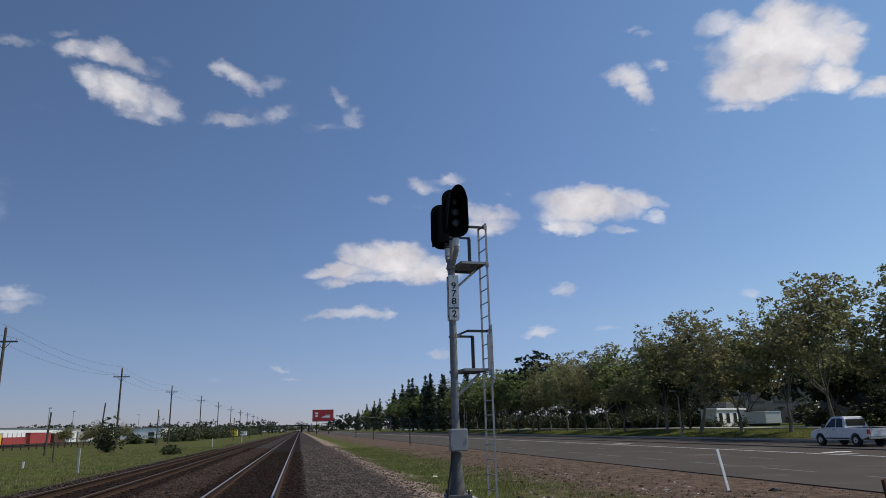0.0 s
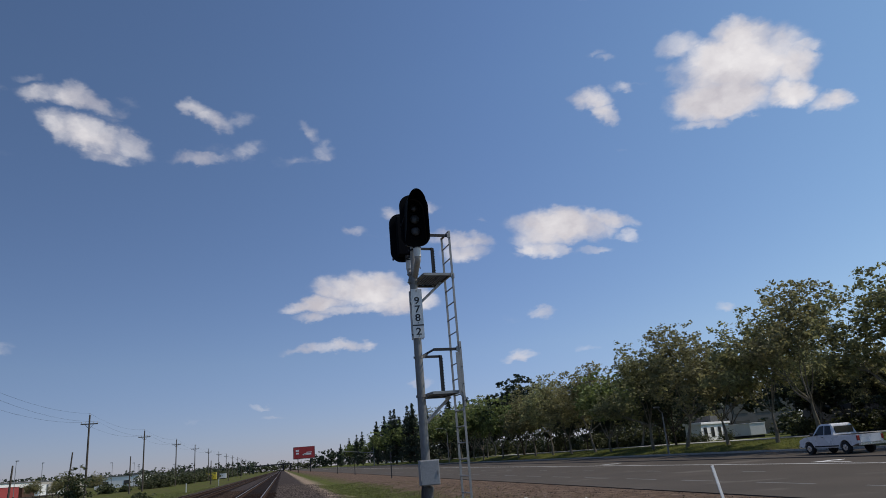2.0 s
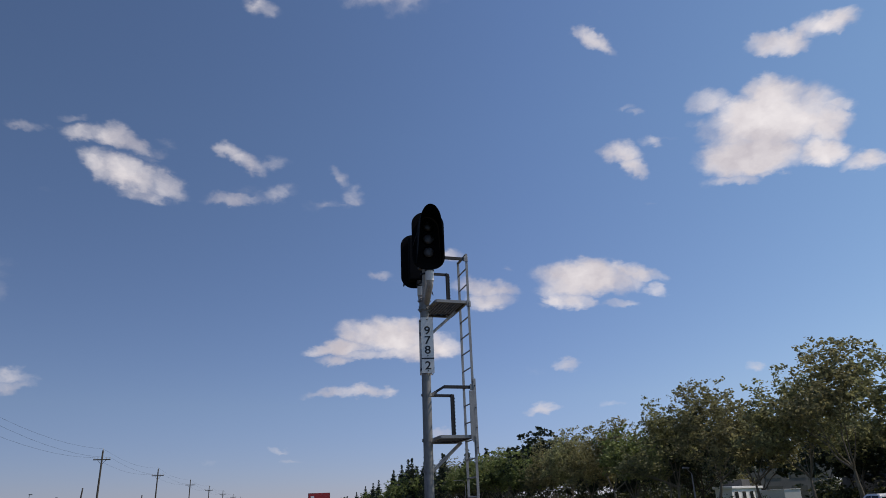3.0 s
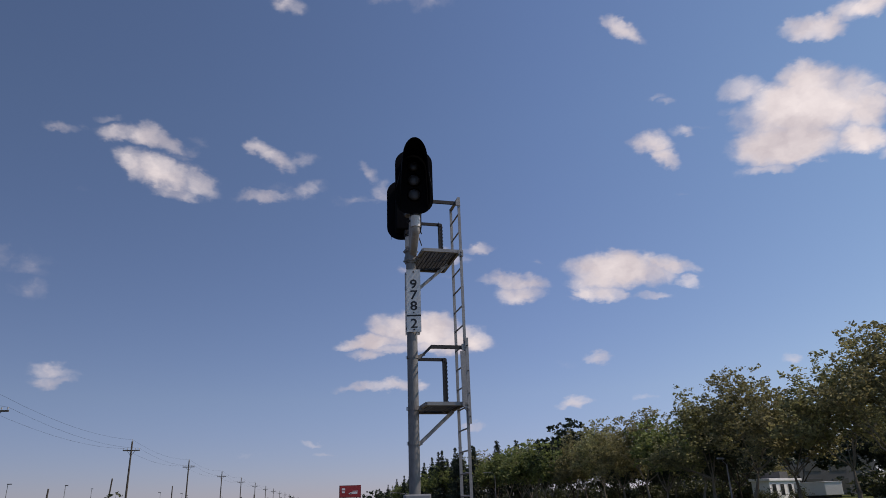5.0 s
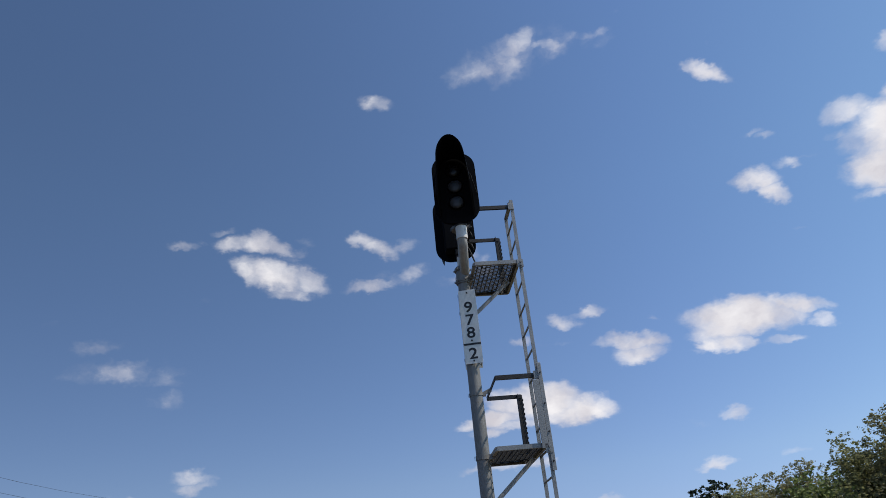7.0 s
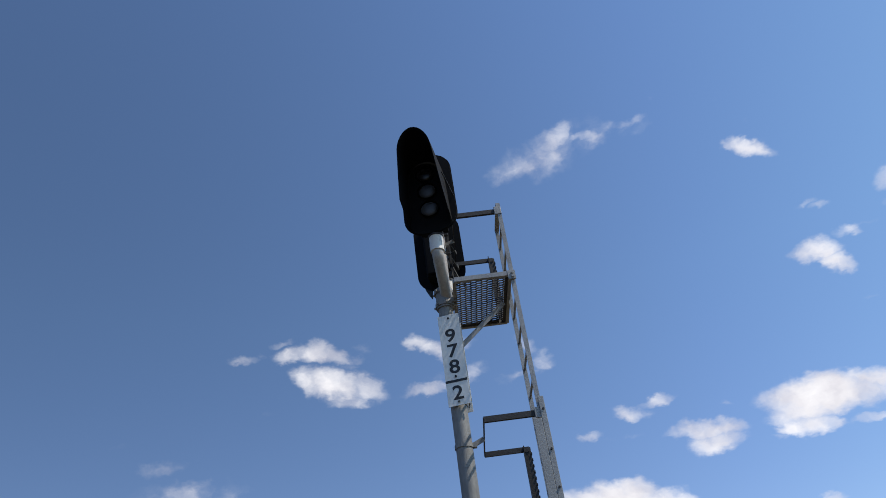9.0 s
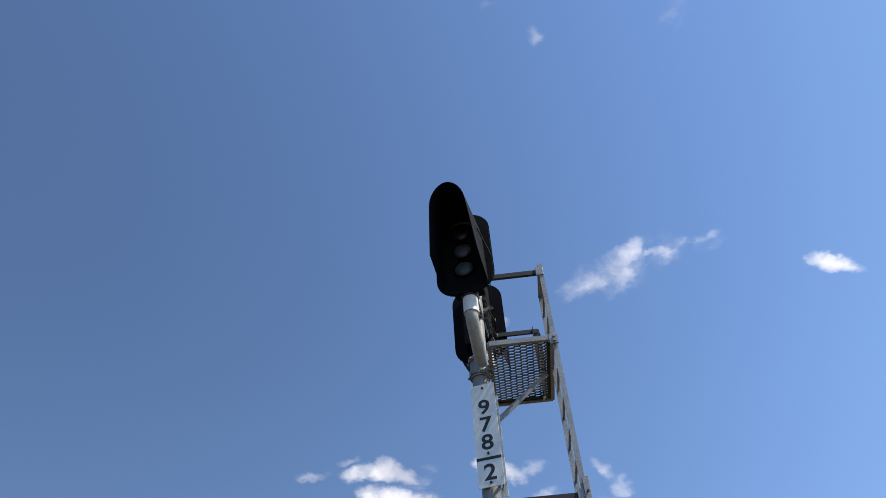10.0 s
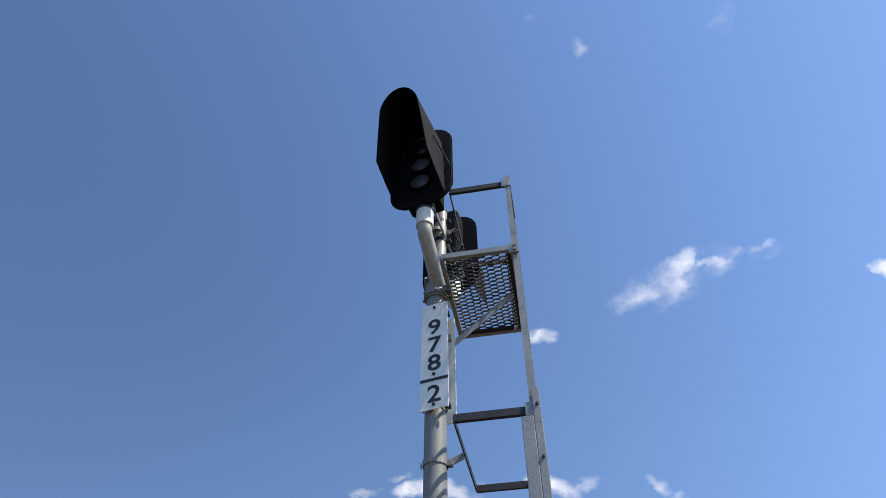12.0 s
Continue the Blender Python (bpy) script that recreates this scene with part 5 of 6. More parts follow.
POLE_Y = [-32, 12, 55, 98.5, 141.5, 187, 229, 273, 318, 362, 408, 455, 505, 560, 620]
first_pole = utility_pole()
first_pole.matrix_world = on_ground(-25.3, POLE_Y[0])
for y in POLE_Y[1:]:
    copy_thing(first_pole, on_ground(-25.3, y, random.uniform(-4, 4)))
for dx, dz in ((-1.05, 10.25), (1.05, 10.25), (0, 11.45)):
    for a, b in zip(POLE_Y, POLE_Y[1:]):
        pts = [(-25.3 + dx, a + (b - a) * q / 8, dz - 0.05 - 4 * 0.8 * (q / 8) * (1 - q / 8)) for q in range(9)]
        tagged(part("power_line", pipe_path(bmesh.new(), pts, 0.009, 4), RUBBER), "thin black sagging power line between timber poles", "cable", "power lines")


def short_pole(x, y, h, lean=0.0):
    p = thing("old_pole", x, y, ground_z(x, y), "short leaning weathered timber pole in the field", "pole", "short old poles")
    part("pole", tube(bmesh.new(), (0, 0, -0.3), (h * math.tan(radians(lean)), 0, h), 0.13, 0.09, 8), TIMBER_POLE, p)
    part("pole_top", tube(bmesh.new(), (h * math.tan(radians(lean)), 0, h), (h * math.tan(radians(lean)), 0, h + 0.03), 0.10, 0.07, 8), GALV, p)


for x, y, h, lean in ((-26, 92, 6.4, 4), (-26, 71, 4.6, 3), (-24, 122, 6.3, 0), (-14, 160, 5.2, 0), (-14, 215, 5.4, 0), (-13, 265, 5.2, 0)):
    short_pole(x, y, h, lean)


def lot_lamp(h=8.5):
    p = thing("lot_lamp", 0, 0, 0, "slim grey parking lot lamp with a flat head", "lamp", "parking lot lamps")
    part("post", tube(bmesh.new(), (0, 0, -0.2), (0, 0, h), 0.09, 0.06, 8), GALV, p)
    part("lamp_head", box(bmesh.new(), -0.1, 0.75, -0.16, 0.16, h - 0.05, h + 0.12, 0.03), STEEL_DARK, p)
    return p


lamp_a = lot_lamp()
lamp_a.matrix_world = on_ground(-62, 150)
for x, y in ((-56, 165), (-58, 190), (-52, 240), (-50, 265), (-55, 300), (-60, 330), (-48, 350), (-52, 400)):
    copy_thing(lamp_a, on_ground(x, y, random.uniform(0, 360)))


def street_lamp(x, y, h, reach, turn, label):
    p = thing("street_lamp", x, y, ground_z(x, y), label, "street lamp", "street lamps", turn=turn)
    part("post", tube(bmesh.new(), (0, 0, -0.2), (0, 0, h), 0.10, 0.06, 10), GALV, p)
    part("arm", pipe_path(bmesh.new(), [(0, 0, h - 0.05), (-0.4, 0, h + 0.35), (-reach * 0.5, 0, h + 0.55), (-reach, 0, h + 0.55)], 0.035, 8), GALV, p)
    part("lamp_head", box(bmesh.new(), -reach - 0.6, -reach, -0.14, 0.14, h + 0.46, h + 0.62, 0.04), GALV, p)
    return p


street_lamp(42.0, 160.0, 7.8, 2.2, 0, "grey steel street lamp with a curved arm beside the road")
street_lamp(41.8, 56.0, 4.4, 0.3, 0, "slim pale lamp post on the grass bank")


def traffic_mast(x, y):
    """A long-armed traffic signal at the far crossing."""
    p = thing("traffic_mast", x, y, ground_z(x, y), "grey traffic signal mast with a long arm at a crossing", "traffic signal")
    part("post", tube(bmesh.new(), (0, 0, -0.2), (0, 0, 9.5), 0.14, 0.09, 10), GALV, p)
    part("mast_arm", tube(bmesh.new(), (0, 0, 5.6), (-13, 0, 7.2), 0.12, 0.06, 8), GALV, p)
    part("lamp_arm", pipe_path(bmesh.new(), [(0, 0, 9.4), (-1.2, 0, 10.0), (-3.4, 0, 10.1)], 0.05, 8), GALV, p)
    for k in (-6.5, -12.6):
        part("signal_box", box(bmesh.new(), k - 0.18, k + 0.18, -0.15, 0.15, 5.6, 6.7, 0.03), STEEL_DARK, p)


traffic_mast(41.0, 300.0)


# ---- billboard ----
BOARD_RED = material("red_board_vinyl", (0.30, 0.022, 0.024), (0.42, 0.035, 0.036), 0.4, 0.5, 0.0, 0.0)
BOARD_WHITE = material("white_board_vinyl", (0.70, 0.68, 0.68), (0.82, 0.80, 0.80), 1, 0.5, 0.0, 0.0)


def billboard(x, y):
    b = thing("billboard", x, y, ground_z(x, y), "red roadside billboard with white blocks on steel posts", "billboard")
    face = part("panel", box(bmesh.new(), -4.4, 4.4, -0.15, 0.15, 5.7, 10.3, 0.03), BOARD_RED, b)
    part("frame", box(bmesh.new(), -4.55, 4.55, 0.16, 0.36, 5.55, 10.45, 0.03), STEEL_DARK, b)
    for x0, x1, z0, z1 in ((-3.5, -2.1, 8.5, 9.3), (-3.4, -2.2, 7.4, 8.1), (-0.6, 0.6, 6.9, 7.4), (0.0, 3.0, 7.0, 7.7), (1.0, 3.2, 7.9, 8.2)):
        part("white_bar", box(bmesh.new(), x0, x1, -0.17, -0.152, z0, z1), BOARD_WHITE, face)
    for px in (-2.6, 2.6):
        part("post", tube(bmesh.new(), (px, 0.25, -0.3), (px, 0.25, 6.2), 0.18, seg=10), STEEL_DARK, b)
    part("catwalk", box(bmesh.new(), -4.5, 4.5, -0.9, -0.2, 5.35, 5.45), STEEL_DARK, b)


billboard(11.1, 300.0)


# ---- verge things ----
def marker_post(x, y):
    p = thing("marker_post", x, y, ground_z(x, y), "white plastic delineator post on the bare verge", "marker post")
    part("blade", box(bmesh.new(), -0.040, 0.040, -0.012, 0.012, -0.1, 1.08, 0.006), WHITE_PVC, p)
    part("foot", box(bmesh.new(), -0.07, 0.07, -0.03, 0.03, -0.1, 0.03, 0.006), RUBBER, p)
    p.matrix_world = Matrix.Translation((x, y, ground_z(x, y))) @ Vector((-0.11, 0.11, 0.988)).to_track_quat('Z', 'Y').to_matrix().to_4x4() @ pose(0, 0, 0, 0, 0, -40)


def rust_post(x, y):
    p = thing("steel_stub", x, y, ground_z(x, y), "rusted steel channel stub leaning in the dirt", "post")
    bm = bmesh.new()
    box(bm, -0.075, 0.075, -0.006, 0.006, -0.2, 0.66)
    for s in (-1, 1):
        box(bm, s * 0.075 - 0.006, s * 0.075 + 0.006, -0.055, 0.006, -0.2, 0.655)
    part("channel", bm, RUST, p)
    part("footing", tube(bmesh.new(), (0, 0, -0.2), (0, 0, 0.03), 0.10, 0.08, 9), CONCRETE, p)
    p.matrix_world = Matrix.Translation((x, y, ground_z(x, y))) @ Vector((-0.05, 0.05, 0.997)).to_track_quat('Z', 'Y').to_matrix().to_4x4() @ pose(0, 0, 0, 0, 0, -40)


marker_post(12.2, 2.6)
rust_post(12.2, -2.65)


def hoop(x, y):
    bm = bmesh.new()
    pts = [(0.20 * math.cos(radians(a)), 0.20 * math.sin(radians(a)), 0.02) for a in range(0, 340, 14)]
    pipe_path(bm, pts, 0.022, 8)
    ob = part("hose_ring", bm, CONCRETE, None, "", True)
    ob.matrix_world = pose(x, y, ground_z(x, y) + 0.015, 4, 3, 30)
    tagged(ob, "pale coil of hose lying on the dirt", "hose")


hoop(11.25, -2.45)


def litter(x, y, w, d, h, turn, label, mat):
    bm = bmesh.new()
    bmesh.ops.create_icosphere(bm, subdivisions=2, radius=1)
    for v in bm.verts:
        v.co *= 1 + 0.45 * noise.noise(v.co * 2.3 + Vector((x, y, 0)))
        v.co.x, v.co.y, v.co.z = v.co.x * w, v.co.y * d, max(-0.3, v.co.z) * h
    ob = part("litter", bm, mat)
    ob.matrix_world = pose(x, y, ground_z(x, y) + 0.3 * h, 0, 0, turn)
    tagged(ob, label, "litter", "litter on the verge")


rnd_litter = random.Random(9)
for k in range(30):
    x, y = rnd_litter.uniform(5.6, 12.5), rnd_litter.uniform(-4.5, 16)
    s = rnd_litter.uniform(0.03, 0.11)
    litter(x, y, s, s * rnd_litter.uniform(0.4, 0.9), s * 0.35, rnd_litter.uniform(0, 180), "crumpled pale scrap of litter on dry grass", BOARD_WHITE if k % 3 == 0 else CONCRETE)
litter(8.9, -0.2, 0.20, 0.11, 0.04, 20, "broken pale slab half sunk in the grass", CONCRETE)
litter(9.3, -0.9, 0.14, 0.09, 0.035, 80, "broken pale slab half sunk in the grass", CONCRETE)
litter(13.2, 2.1, 0.20, 0.10, 0.06, 10, "dark rag lying on bare earth", RUBBER)


def small_sign_post(x, y, h, label, mat):
    p = thing("stake", x, y, ground_z(x, y), label, "stake", "verge stakes")
    part("stake_post", box(bmesh.new(), -0.05, 0.05, -0.05, 0.05, -0.2, h, 0.008), mat, p)
    part("stake_cap", box(bmesh.new(), -0.06, 0.06, -0.06, 0.06, h, h + 0.05, 0.008), mat, p)


small_sign_post(13.0, 62, 2.6, "dark steel stake beside the road verge", STEEL_DARK)
small_sign_post(13.4, 105, 2.2, "dark steel stake beside the road verge", STEEL_DARK)
small_sign_post(13.2, 140, 2.2, "dark steel stake beside the road verge", STEEL_DARK)
small_sign_post(-9.8, 25.5, 1.3, "weathered pale wooden stake in dry grass", CONCRETE)
small_sign_post(-18.2, 48.7, 1.5, "weathered pale wooden stake in dry grass", TIMBER_POLE)
small_sign_post(-15.9, 35.8, 0.4, "pale marker stake in the field edge", WHITE_PVC)
small_sign_post(-9.5, 80, 1.2, "pale marker stake in the field edge", WHITE_PVC)
small_sign_post(-9.0, 120, 1.2, "pale marker stake in the field edge", WHITE_PVC)


# ---- buildings ----
WALL_GREY = material("grey_office_stucco", (0.11, 0.105, 0.10), (0.17, 0.165, 0.16), 0.6, 0.9, 0.0, 0.1)
WALL_WHITE = material("white_stucco", (0.74, 0.74, 0.72), (0.84, 0.84, 0.82), 0.5, 0.85, 0.0, 0.1)
WALL_RED = material("red_painted_metal", (0.28, 0.035, 0.030), (0.40, 0.060, 0.050), 0.5, 0.6, 0.0, 0.05)
WALL_TAN = material("tan_metal_siding", (0.34, 0.31, 0.27), (0.46, 0.43, 0.38), 0.5, 0.7, 0.0, 0.1)
PANE = material("dark_window_glass", (0.010, 0.012, 0.014), (0.030, 0.034, 0.038), 0.8, 0.1, 0.0, 0.0)
ROOF_GREY = material("grey_roof_felt", (0.10, 0.10, 0.10), (0.18, 0.18, 0.18), 0.5, 0.9, 0.0, 0.2)
YELLOW = material("yellow_paint", (0.62, 0.46, 0.03), (0.78, 0.60, 0.05), 1.0, 0.5, 0.0, 0.0)


def building(name, x0, x1, y0, y1, h, wall_mat, label, storeys, bays, faces="w", pane_share=0.6, pane_high=0.6, roof_mat=None, turn=0):
    """A flat-roofed block: walls, roof with parapet, and rows of framed windows on the sides that face the line."""
    b = thing(name, (x0 + x1) / 2, (y0 + y1) / 2, ground_z((x0 + x1) / 2, (y0 + y1) / 2), label, "building", "buildings")
    b.matrix_world = b.matrix_world @ pose(0, 0, 0, 0, 0, turn)
    hx, hy = (x1 - x0) / 2, (y1 - y0) / 2
    part("wall", box(bmesh.new(), -hx, hx, -hy, hy, -0.6, h), wall_mat, b)
    roof = part("roof", box(bmesh.new(), -hx - 0.25, hx + 0.25, -hy - 0.25, hy + 0.25, h, h + 0.35, 0.05), roof_mat or wall_mat, b)
    part("roof_unit", box(bmesh.new(), -1.5, 1.2, -1.4, 1.4, h + 0.35, h + 1.3, 0.05), ROOF_GREY, roof)
    floor_h = h / storeys
    for f in faces:
        span = 2 * hy if f in "we" else 2 * hx
        n = bays if f in "we" else max(1, round(bays * hx / hy))
        for s in range(storeys):
            for k in range(n):
                c = -span / 2 + span * (k + 0.5) / n
                w, z0 = span / n * pane_share / 2, floor_h * (s + 0.22)
                z1 = z0 + floor_h * pane_high
                if f in "we":
                    e = -hx if f == "w" else hx
                    win = part("window", box(bmesh.new(), e - 0.06, e + 0.06, c - w - 0.1, c + w + 0.1, z0 - 0.1, z1 + 0.1), wall_mat, b)
                    part("pane", box(bmesh.new(), e - 0.09, e + 0.09, c - w, c + w, z0, z1), PANE, win)
                else:
                    e = -hy if f == "s" else hy
                    win = part("window", box(bmesh.new(), c - w - 0.1, c + w + 0.1, e - 0.06, e + 0.06, z0 - 0.1, z1 + 0.1), wall_mat, b)
                    part("pane", box(bmesh.new(), c - w, c + w, e - 0.09, e + 0.09, z0, z1), PANE, win)
    return b


building("office_block", 66, 92, 2, 64, 7.2, WALL_GREY, "shaded grey two-storey office block behind the trees", 2, 9, "ws")
building("office_block", 94, 118, 128, 185, 8.0, WALL_GREY, "grey two-storey office block among street trees", 2, 10, "ws")
building("white_building", 63.9, 74.1, 88.5, 91.1, 2.5, WALL_WHITE, "bright white building with dark windows behind trees", 1, 1, "s", 0.45, 0.62, turn=32)
building("white_shop", 54, 68, 345, 360, 2.8, WALL_WHITE, "low white shop beyond the street trees", 1, 6, "ws")
building("white_shed", -132, -96, 230, 310, 5.0, WALL_WHITE, "low white warehouse across the field", 1, 8, "es", 0.3, 0.4, ROOF_GREY)
building("white_shed", -85, -66, 360, 450, 5.0, WALL_WHITE, "low white warehouse across the field", 1, 8, "es", 0.3, 0.4, ROOF_GREY)
building("tan_shed", -150, -120, 330, 420, 6.0, WALL_TAN, "tan metal shed with a grey roof", 1, 6, "es", 0.3, 0.3, ROOF_GREY)
building("tan_shed", -185, -150, 230, 320, 6.0, WALL_TAN, "tan metal shed with a grey roof", 1, 6, "es", 0.3, 0.3, ROOF_GREY)


def yard_box(name, x, y, w, d, h, mat, label, category):
    b = thing(name, x, y, ground_z(x, y), label, category)
    part("body", box(bmesh.new(), -w / 2, w / 2, -d / 2, d / 2, 0.35, h, 0.06), mat, b)
    part("skid", box(bmesh.new(), -w / 2 + 0.2, w / 2 - 0.2, -d / 2 + 0.2, d / 2 - 0.2, -0.1, 0.35), STEEL_DARK, b)
    part("lid", box(bmesh.new(), -w / 2 - 0.05, w / 2 + 0.05, -d / 2 - 0.05, d / 2 + 0.05, h, h + 0.1, 0.03), mat, b)


yard_box("yellow_trailer", -26, 292, 4.0, 2.4, 2.9, YELLOW, "yellow box trailer beside the field bushes", "trailer")
yard_box("white_trailer", -27, 338, 7.0, 2.4, 2.3, WALL_WHITE, "white box trailer beside the field bushes", "trailer")
for name, x, y, d, h, mat, label in (
        ("yellow_trailer", -62, 150, 5.0, 2.7, YELLOW, "small yellow trailer among red trailers"),
        ("red_trailer", -62, 160, 13.5, 2.0, WALL_RED, "red flat trailer with white crates in the far yard"),
        ("red_trailer", -62, 176, 14.0, 3.0, WALL_RED, "long dark red box trailer in the far yard"),
        ("rusty_container", -62, 190, 9.0, 2.8, RUST, "rust-brown container beside red trailers"),
        ("white_trailer", -62, 201, 6.0, 3.2, WALL_WHITE, "white box trailer in the far yard"),
        ("tan_trailer", -62, 209, 6.5, 3.1, WALL_TAN, "tan box trailer in the far yard"),
        ("white_trailer", -62, 218, 7.0, 3.2, WALL_WHITE, "white box trailer in the far yard"),
        ("tan_trailer", -60, 232, 10.0, 3.0, WALL_TAN, "tan box trailer in the far yard")):
    yard_box(name, x, y, 2.6, d, h, mat, label, "trailer")
for k in range(5):
    crate = part("crate", box(bmesh.new(), -1.1, 1.1, -1.05, 1.05, 0, 0.95, 0.03), WALL_WHITE)
    crate.matrix_world = pose(-62, 154.8 + 2.6 * k, ground_z(-62, 160) + 2.1)
    tagged(crate, "white crate stacked on a red flat trailer", "crate", "crates on the trailer")


def yard_fence(x0, y0, x1, y1):
    """A low dark post-and-rail fence along the yard."""
    f = thing("yard_fence", x0, y0, ground_z(x0, y0), "low dark post-and-rail fence along the yard", "fence")
    n = 26
    for k in range(n + 1):
        x, y = (x1 - x0) * k / n, (y1 - y0) * k / n
        part("post", box(bmesh.new(), x - 0.09, x + 0.09, y - 0.09, y + 0.09, -0.3, 1.0), BARK_DARK, f)
    for z in (0.45, 0.85):
        part("rail", beam(bmesh.new(), (0, 0, z), (x1 - x0, y1 - y0, z), 0.06, 0.22), BARK_DARK, f)


yard_fence(-48, 88, -38, 152)
yard_box("white_container", 69.6, 81.5, 2.6, 6.6, 2.0, WALL_WHITE, "white storage container beside a white building", "container")


def overpass():
    b = thing("overpass", -5, 700, -0.6, "far dark road bridge over the tracks", "bridge", kind="structure")
    part("deck", box(bmesh.new(), -34, 16, -5, 5, 6.2, 7.4), STEEL_DARK, b)
    for x in (-32, -20, 8, 15):
        part("pier", box(bmesh.new(), x - 0.7, x + 0.7, -3, 3, -0.5, 6.2), STEEL_DARK, b)


overpass()


# ---- pickup truck ----
CAR_PAINT = material("silver_white_car_paint", (0.66, 0.67, 0.70), (0.76, 0.77, 0.79), 1.2, 0.28, 0.15, 0.0)
CHROME = material("dull_chrome", (0.45, 0.45, 0.46), (0.6, 0.6, 0.61), 4, 0.25, 0.9, 0.0)
CAR_GLASS = material("tinted_car_glass", (0.008, 0.009, 0.010), (0.016, 0.018, 0.020), 3, 0.06, 0.0, 0.0)
LAMP_RED = material("red_tail_lamp", (0.30, 0.012, 0.010), (0.42, 0.02, 0.015), 5, 0.2, 0.0, 0.0)


def side_shape(bm, outline, half, pinch=0.0, pinch_from=1.0):
    """A body from a side outline (along, up), pinched inwards above a height."""
    rows = []
    for s in (-1, 1):
        rows.append([bm.verts.new((s * (half - pinch * max(0.0, z - pinch_from)), y, z)) for y, z in outline])
    bm.faces.new(rows[0])
    bm.faces.new(rows[1][::-1])
    k = len(outline)
    for i in range(k):
        bm.faces.new((rows[0][i], rows[0][(i + 1) % k], rows[1][(i + 1) % k], rows[1][i]))
    bmesh.ops.bevel(bm, geom=bm.edges[:], offset=0.03, segments=2, affect="EDGES")
    return bm


def arch(yc, r, z0):
    return [(yc + r * math.cos(radians(a)), z0 + r * math.sin(radians(a))) for a in range(180, -1, -20)]


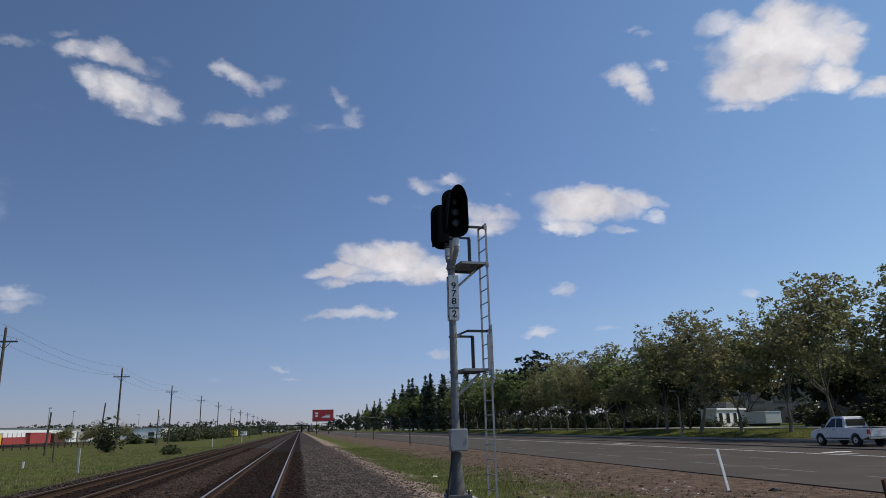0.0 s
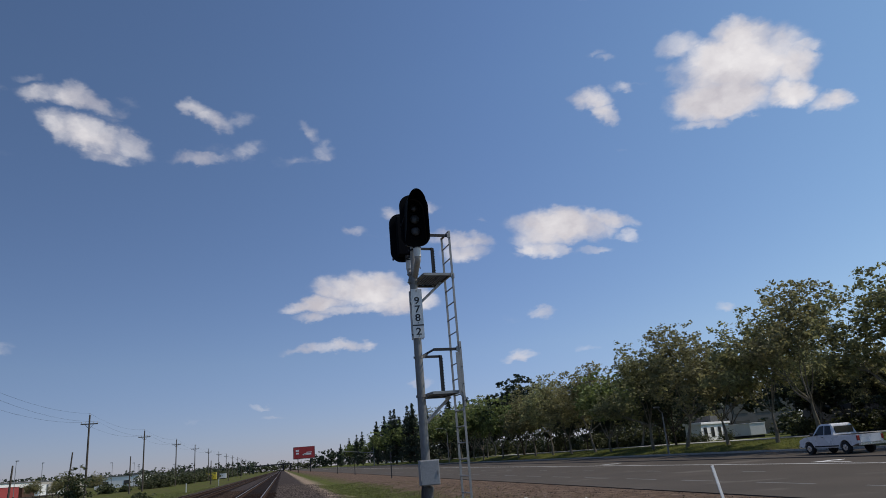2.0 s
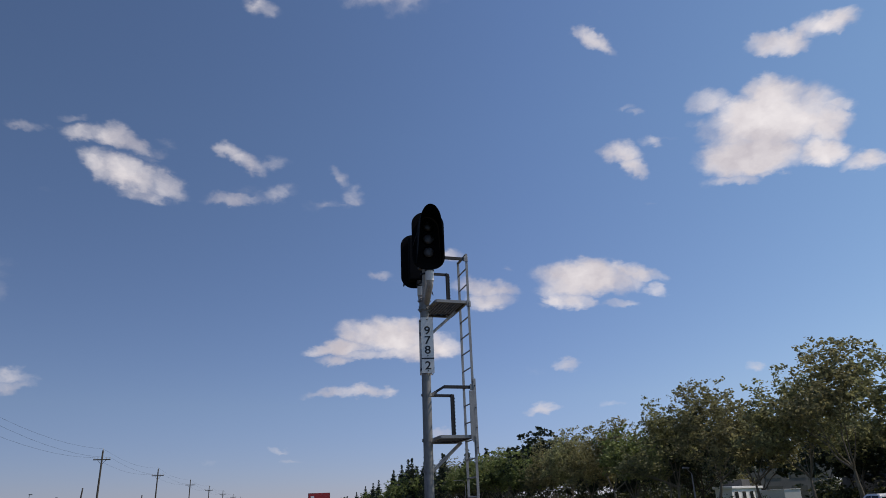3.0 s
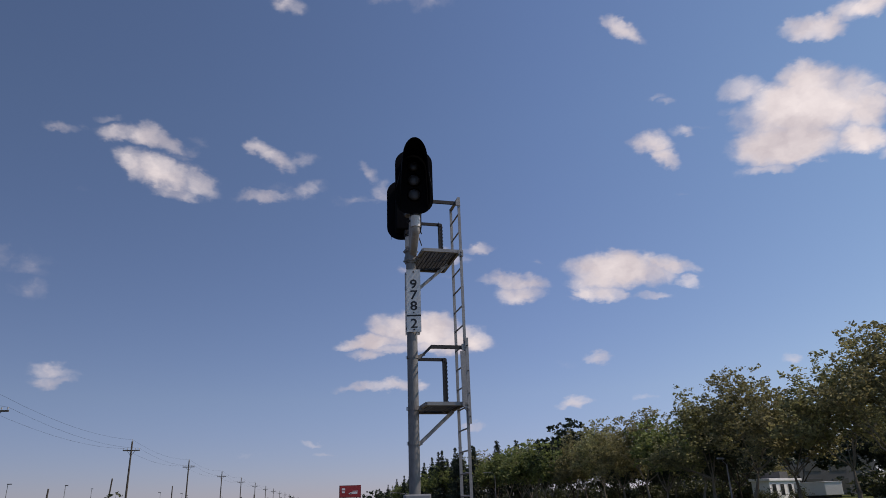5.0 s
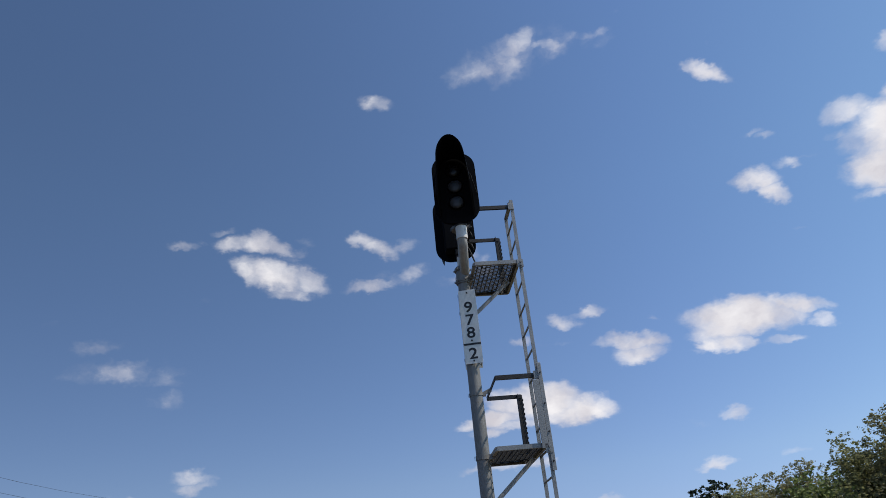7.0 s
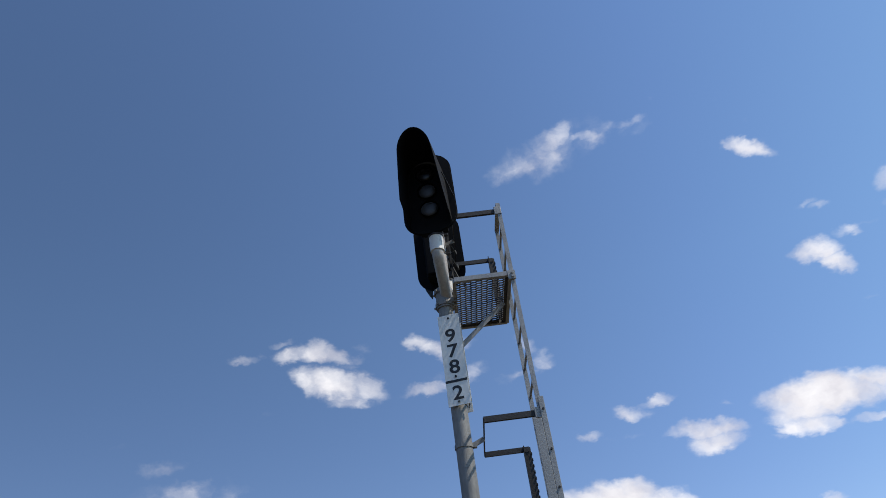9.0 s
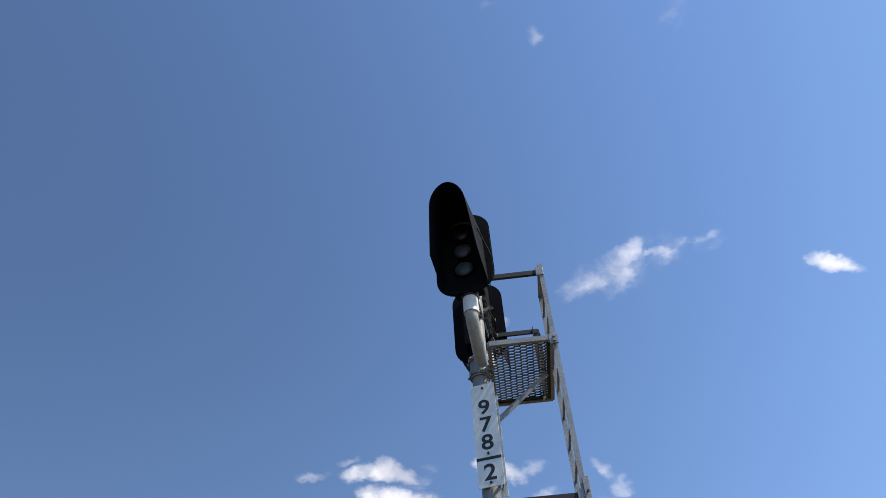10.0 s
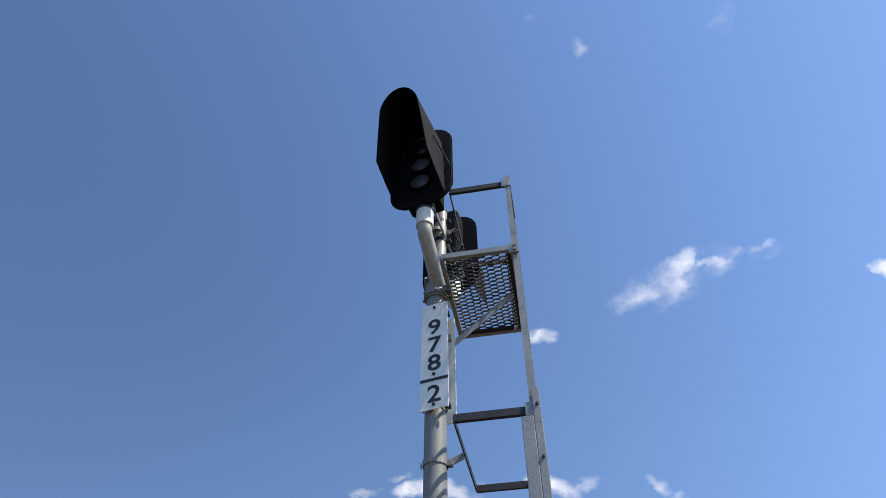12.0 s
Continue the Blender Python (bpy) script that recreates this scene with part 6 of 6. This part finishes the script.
def pickup(x, y, turn):
    """Nose towards +y before the turn; the origin lies on the road amid the wheels."""
    p = thing("pickup_truck", x, y, ROAD_Z + 0.014, "silver-white crew cab pickup truck on the far carriageway", "pickup truck", turn=turn)
    p.scale = (1.07, 1.07, 1.07)
    front, rear, r = 1.42, -1.36, 0.33
    low = [(-2.30, 0.52), (-2.32, 0.98), (-0.62, 1.02), (1.05, 1.02), (1.75, 0.96), (2.18, 0.82), (2.24, 0.45)]
    under = [(1.86, 0.40)] + [q for q in reversed(arch(front, 0.41, 0.36))] + [(0.9, 0.34), (-0.9, 0.34)] + [q for q in reversed(arch(rear, 0.41, 0.36))] + [(-1.85, 0.42)]
    body = part("body", side_shape(bmesh.new(), low + under, 0.86), CAR_PAINT, p, "silver-white painted body")
    cab = part("cab", side_shape(bmesh.new(), [(-0.62, 1.0), (-0.48, 1.58), (-0.30, 1.66), (0.42, 1.66), (0.62, 1.58), (1.10, 1.0)], 0.84, 0.28, 1.0), CAR_PAINT, p)
    for s in (-1, 1):
        for pts in ([(-0.48, 1.06), (-0.38, 1.54), (0.06, 1.57), (0.06, 1.06)], [(0.13, 1.06), (0.13, 1.57), (0.46, 1.54), (0.88, 1.06)]):
            bm = bmesh.new()
            a = [bm.verts.new((s * (0.852 - 0.28 * (z - 1.0)), yy, z)) for yy, z in pts]
            b = [bm.verts.new((s * (0.80 - 0.28 * (z - 1.0)), yy, z)) for yy, z in pts]
            bm.faces.new(a)
            bm.faces.new(b[::-1])
            for i in range(4):
                bm.faces.new((a[i], a[(i + 1) % 4], b[(i + 1) % 4], b[i]))
            part("side_window", bm, CAR_GLASS, cab)
        part("mirror", box(bmesh.new(), s * 0.98 - 0.1, s * 0.98 + 0.1, 0.85, 0.97, 1.05, 1.22, 0.03), RUBBER, cab)
        part("tail_lamp", box(bmesh.new(), s * 0.79 - 0.07, s * 0.79 + 0.075, -2.345, -2.25, 0.68, 0.94, 0.01), LAMP_RED, body)
        part("door_handle", box(bmesh.new(), s * 0.872 - 0.012, s * 0.872 + 0.012, 0.14, 0.28, 0.90, 0.94, 0.004), RUBBER, body)
        part("sill_trim", box(bmesh.new(), s * 0.866 - 0.012, s * 0.866 + 0.012, -0.9, 0.95, 0.40, 0.47, 0.004), RUBBER, body)
    part("rear_window", box(bmesh.new(), -0.62, 0.62, -0.60, -0.54, 1.12, 1.50, 0.01), CAR_GLASS, cab)
    bm = bmesh.new()
    a = [bm.verts.new(q) for q in ((-0.72, 1.085, 1.06), (0.72, 1.085, 1.06), (0.62, 0.685, 1.54), (-0.62, 0.685, 1.54))]
    bm.faces.new(a)
    part("windscreen", bm, CAR_GLASS, cab)
    part("bed_floor", box(bmesh.new(), -0.72, 0.72, -2.2, -0.68, 1.0, 1.035, 0.0), RUBBER, body)
    part("tailgate", box(bmesh.new(), -0.70, 0.70, -2.345, -2.30, 0.58, 0.98, 0.012), CAR_PAINT, body)
    part("rear_bumper", box(bmesh.new(), -0.84, 0.84, -2.46, -2.30, 0.40, 0.56, 0.03), CHROME, p)
    part("front_bumper", box(bmesh.new(), -0.84, 0.84, 2.16, 2.32, 0.36, 0.56, 0.03), CHROME, p)
    for wx in (-0.76, 0.76):
        for wy in (front, rear):
            bm = tube(bmesh.new(), (wx - 0.115, wy, r), (wx + 0.115, wy, r), r, seg=28)
            bmesh.ops.bevel(bm, geom=[e for e in bm.edges if abs(e.verts[0].co.x - e.verts[1].co.x) < 1e-4], offset=0.03, segments=2, affect="EDGES")
            wheel = part("wheel", bm, RUBBER, p, "black tyre", True)
            s = 1 if wx > 0 else -1
            bm = tube(bmesh.new(), (wx + s * 0.10, wy, r), (wx + s * 0.125, wy, r), 0.20, 0.15, 60)
            for k in range(5):
                an = 6.283 * k / 5
                beam(bm, (wx + s * 0.128, wy, r), (wx + s * 0.128, wy + 0.17 * math.cos(an), r + 0.17 * math.sin(an)), 0.05, 0.012, (1, 0, 0))
            part("rim", bm, CHROME, wheel, "grey alloy rim")


pickup(35.3, 24.6, 0)
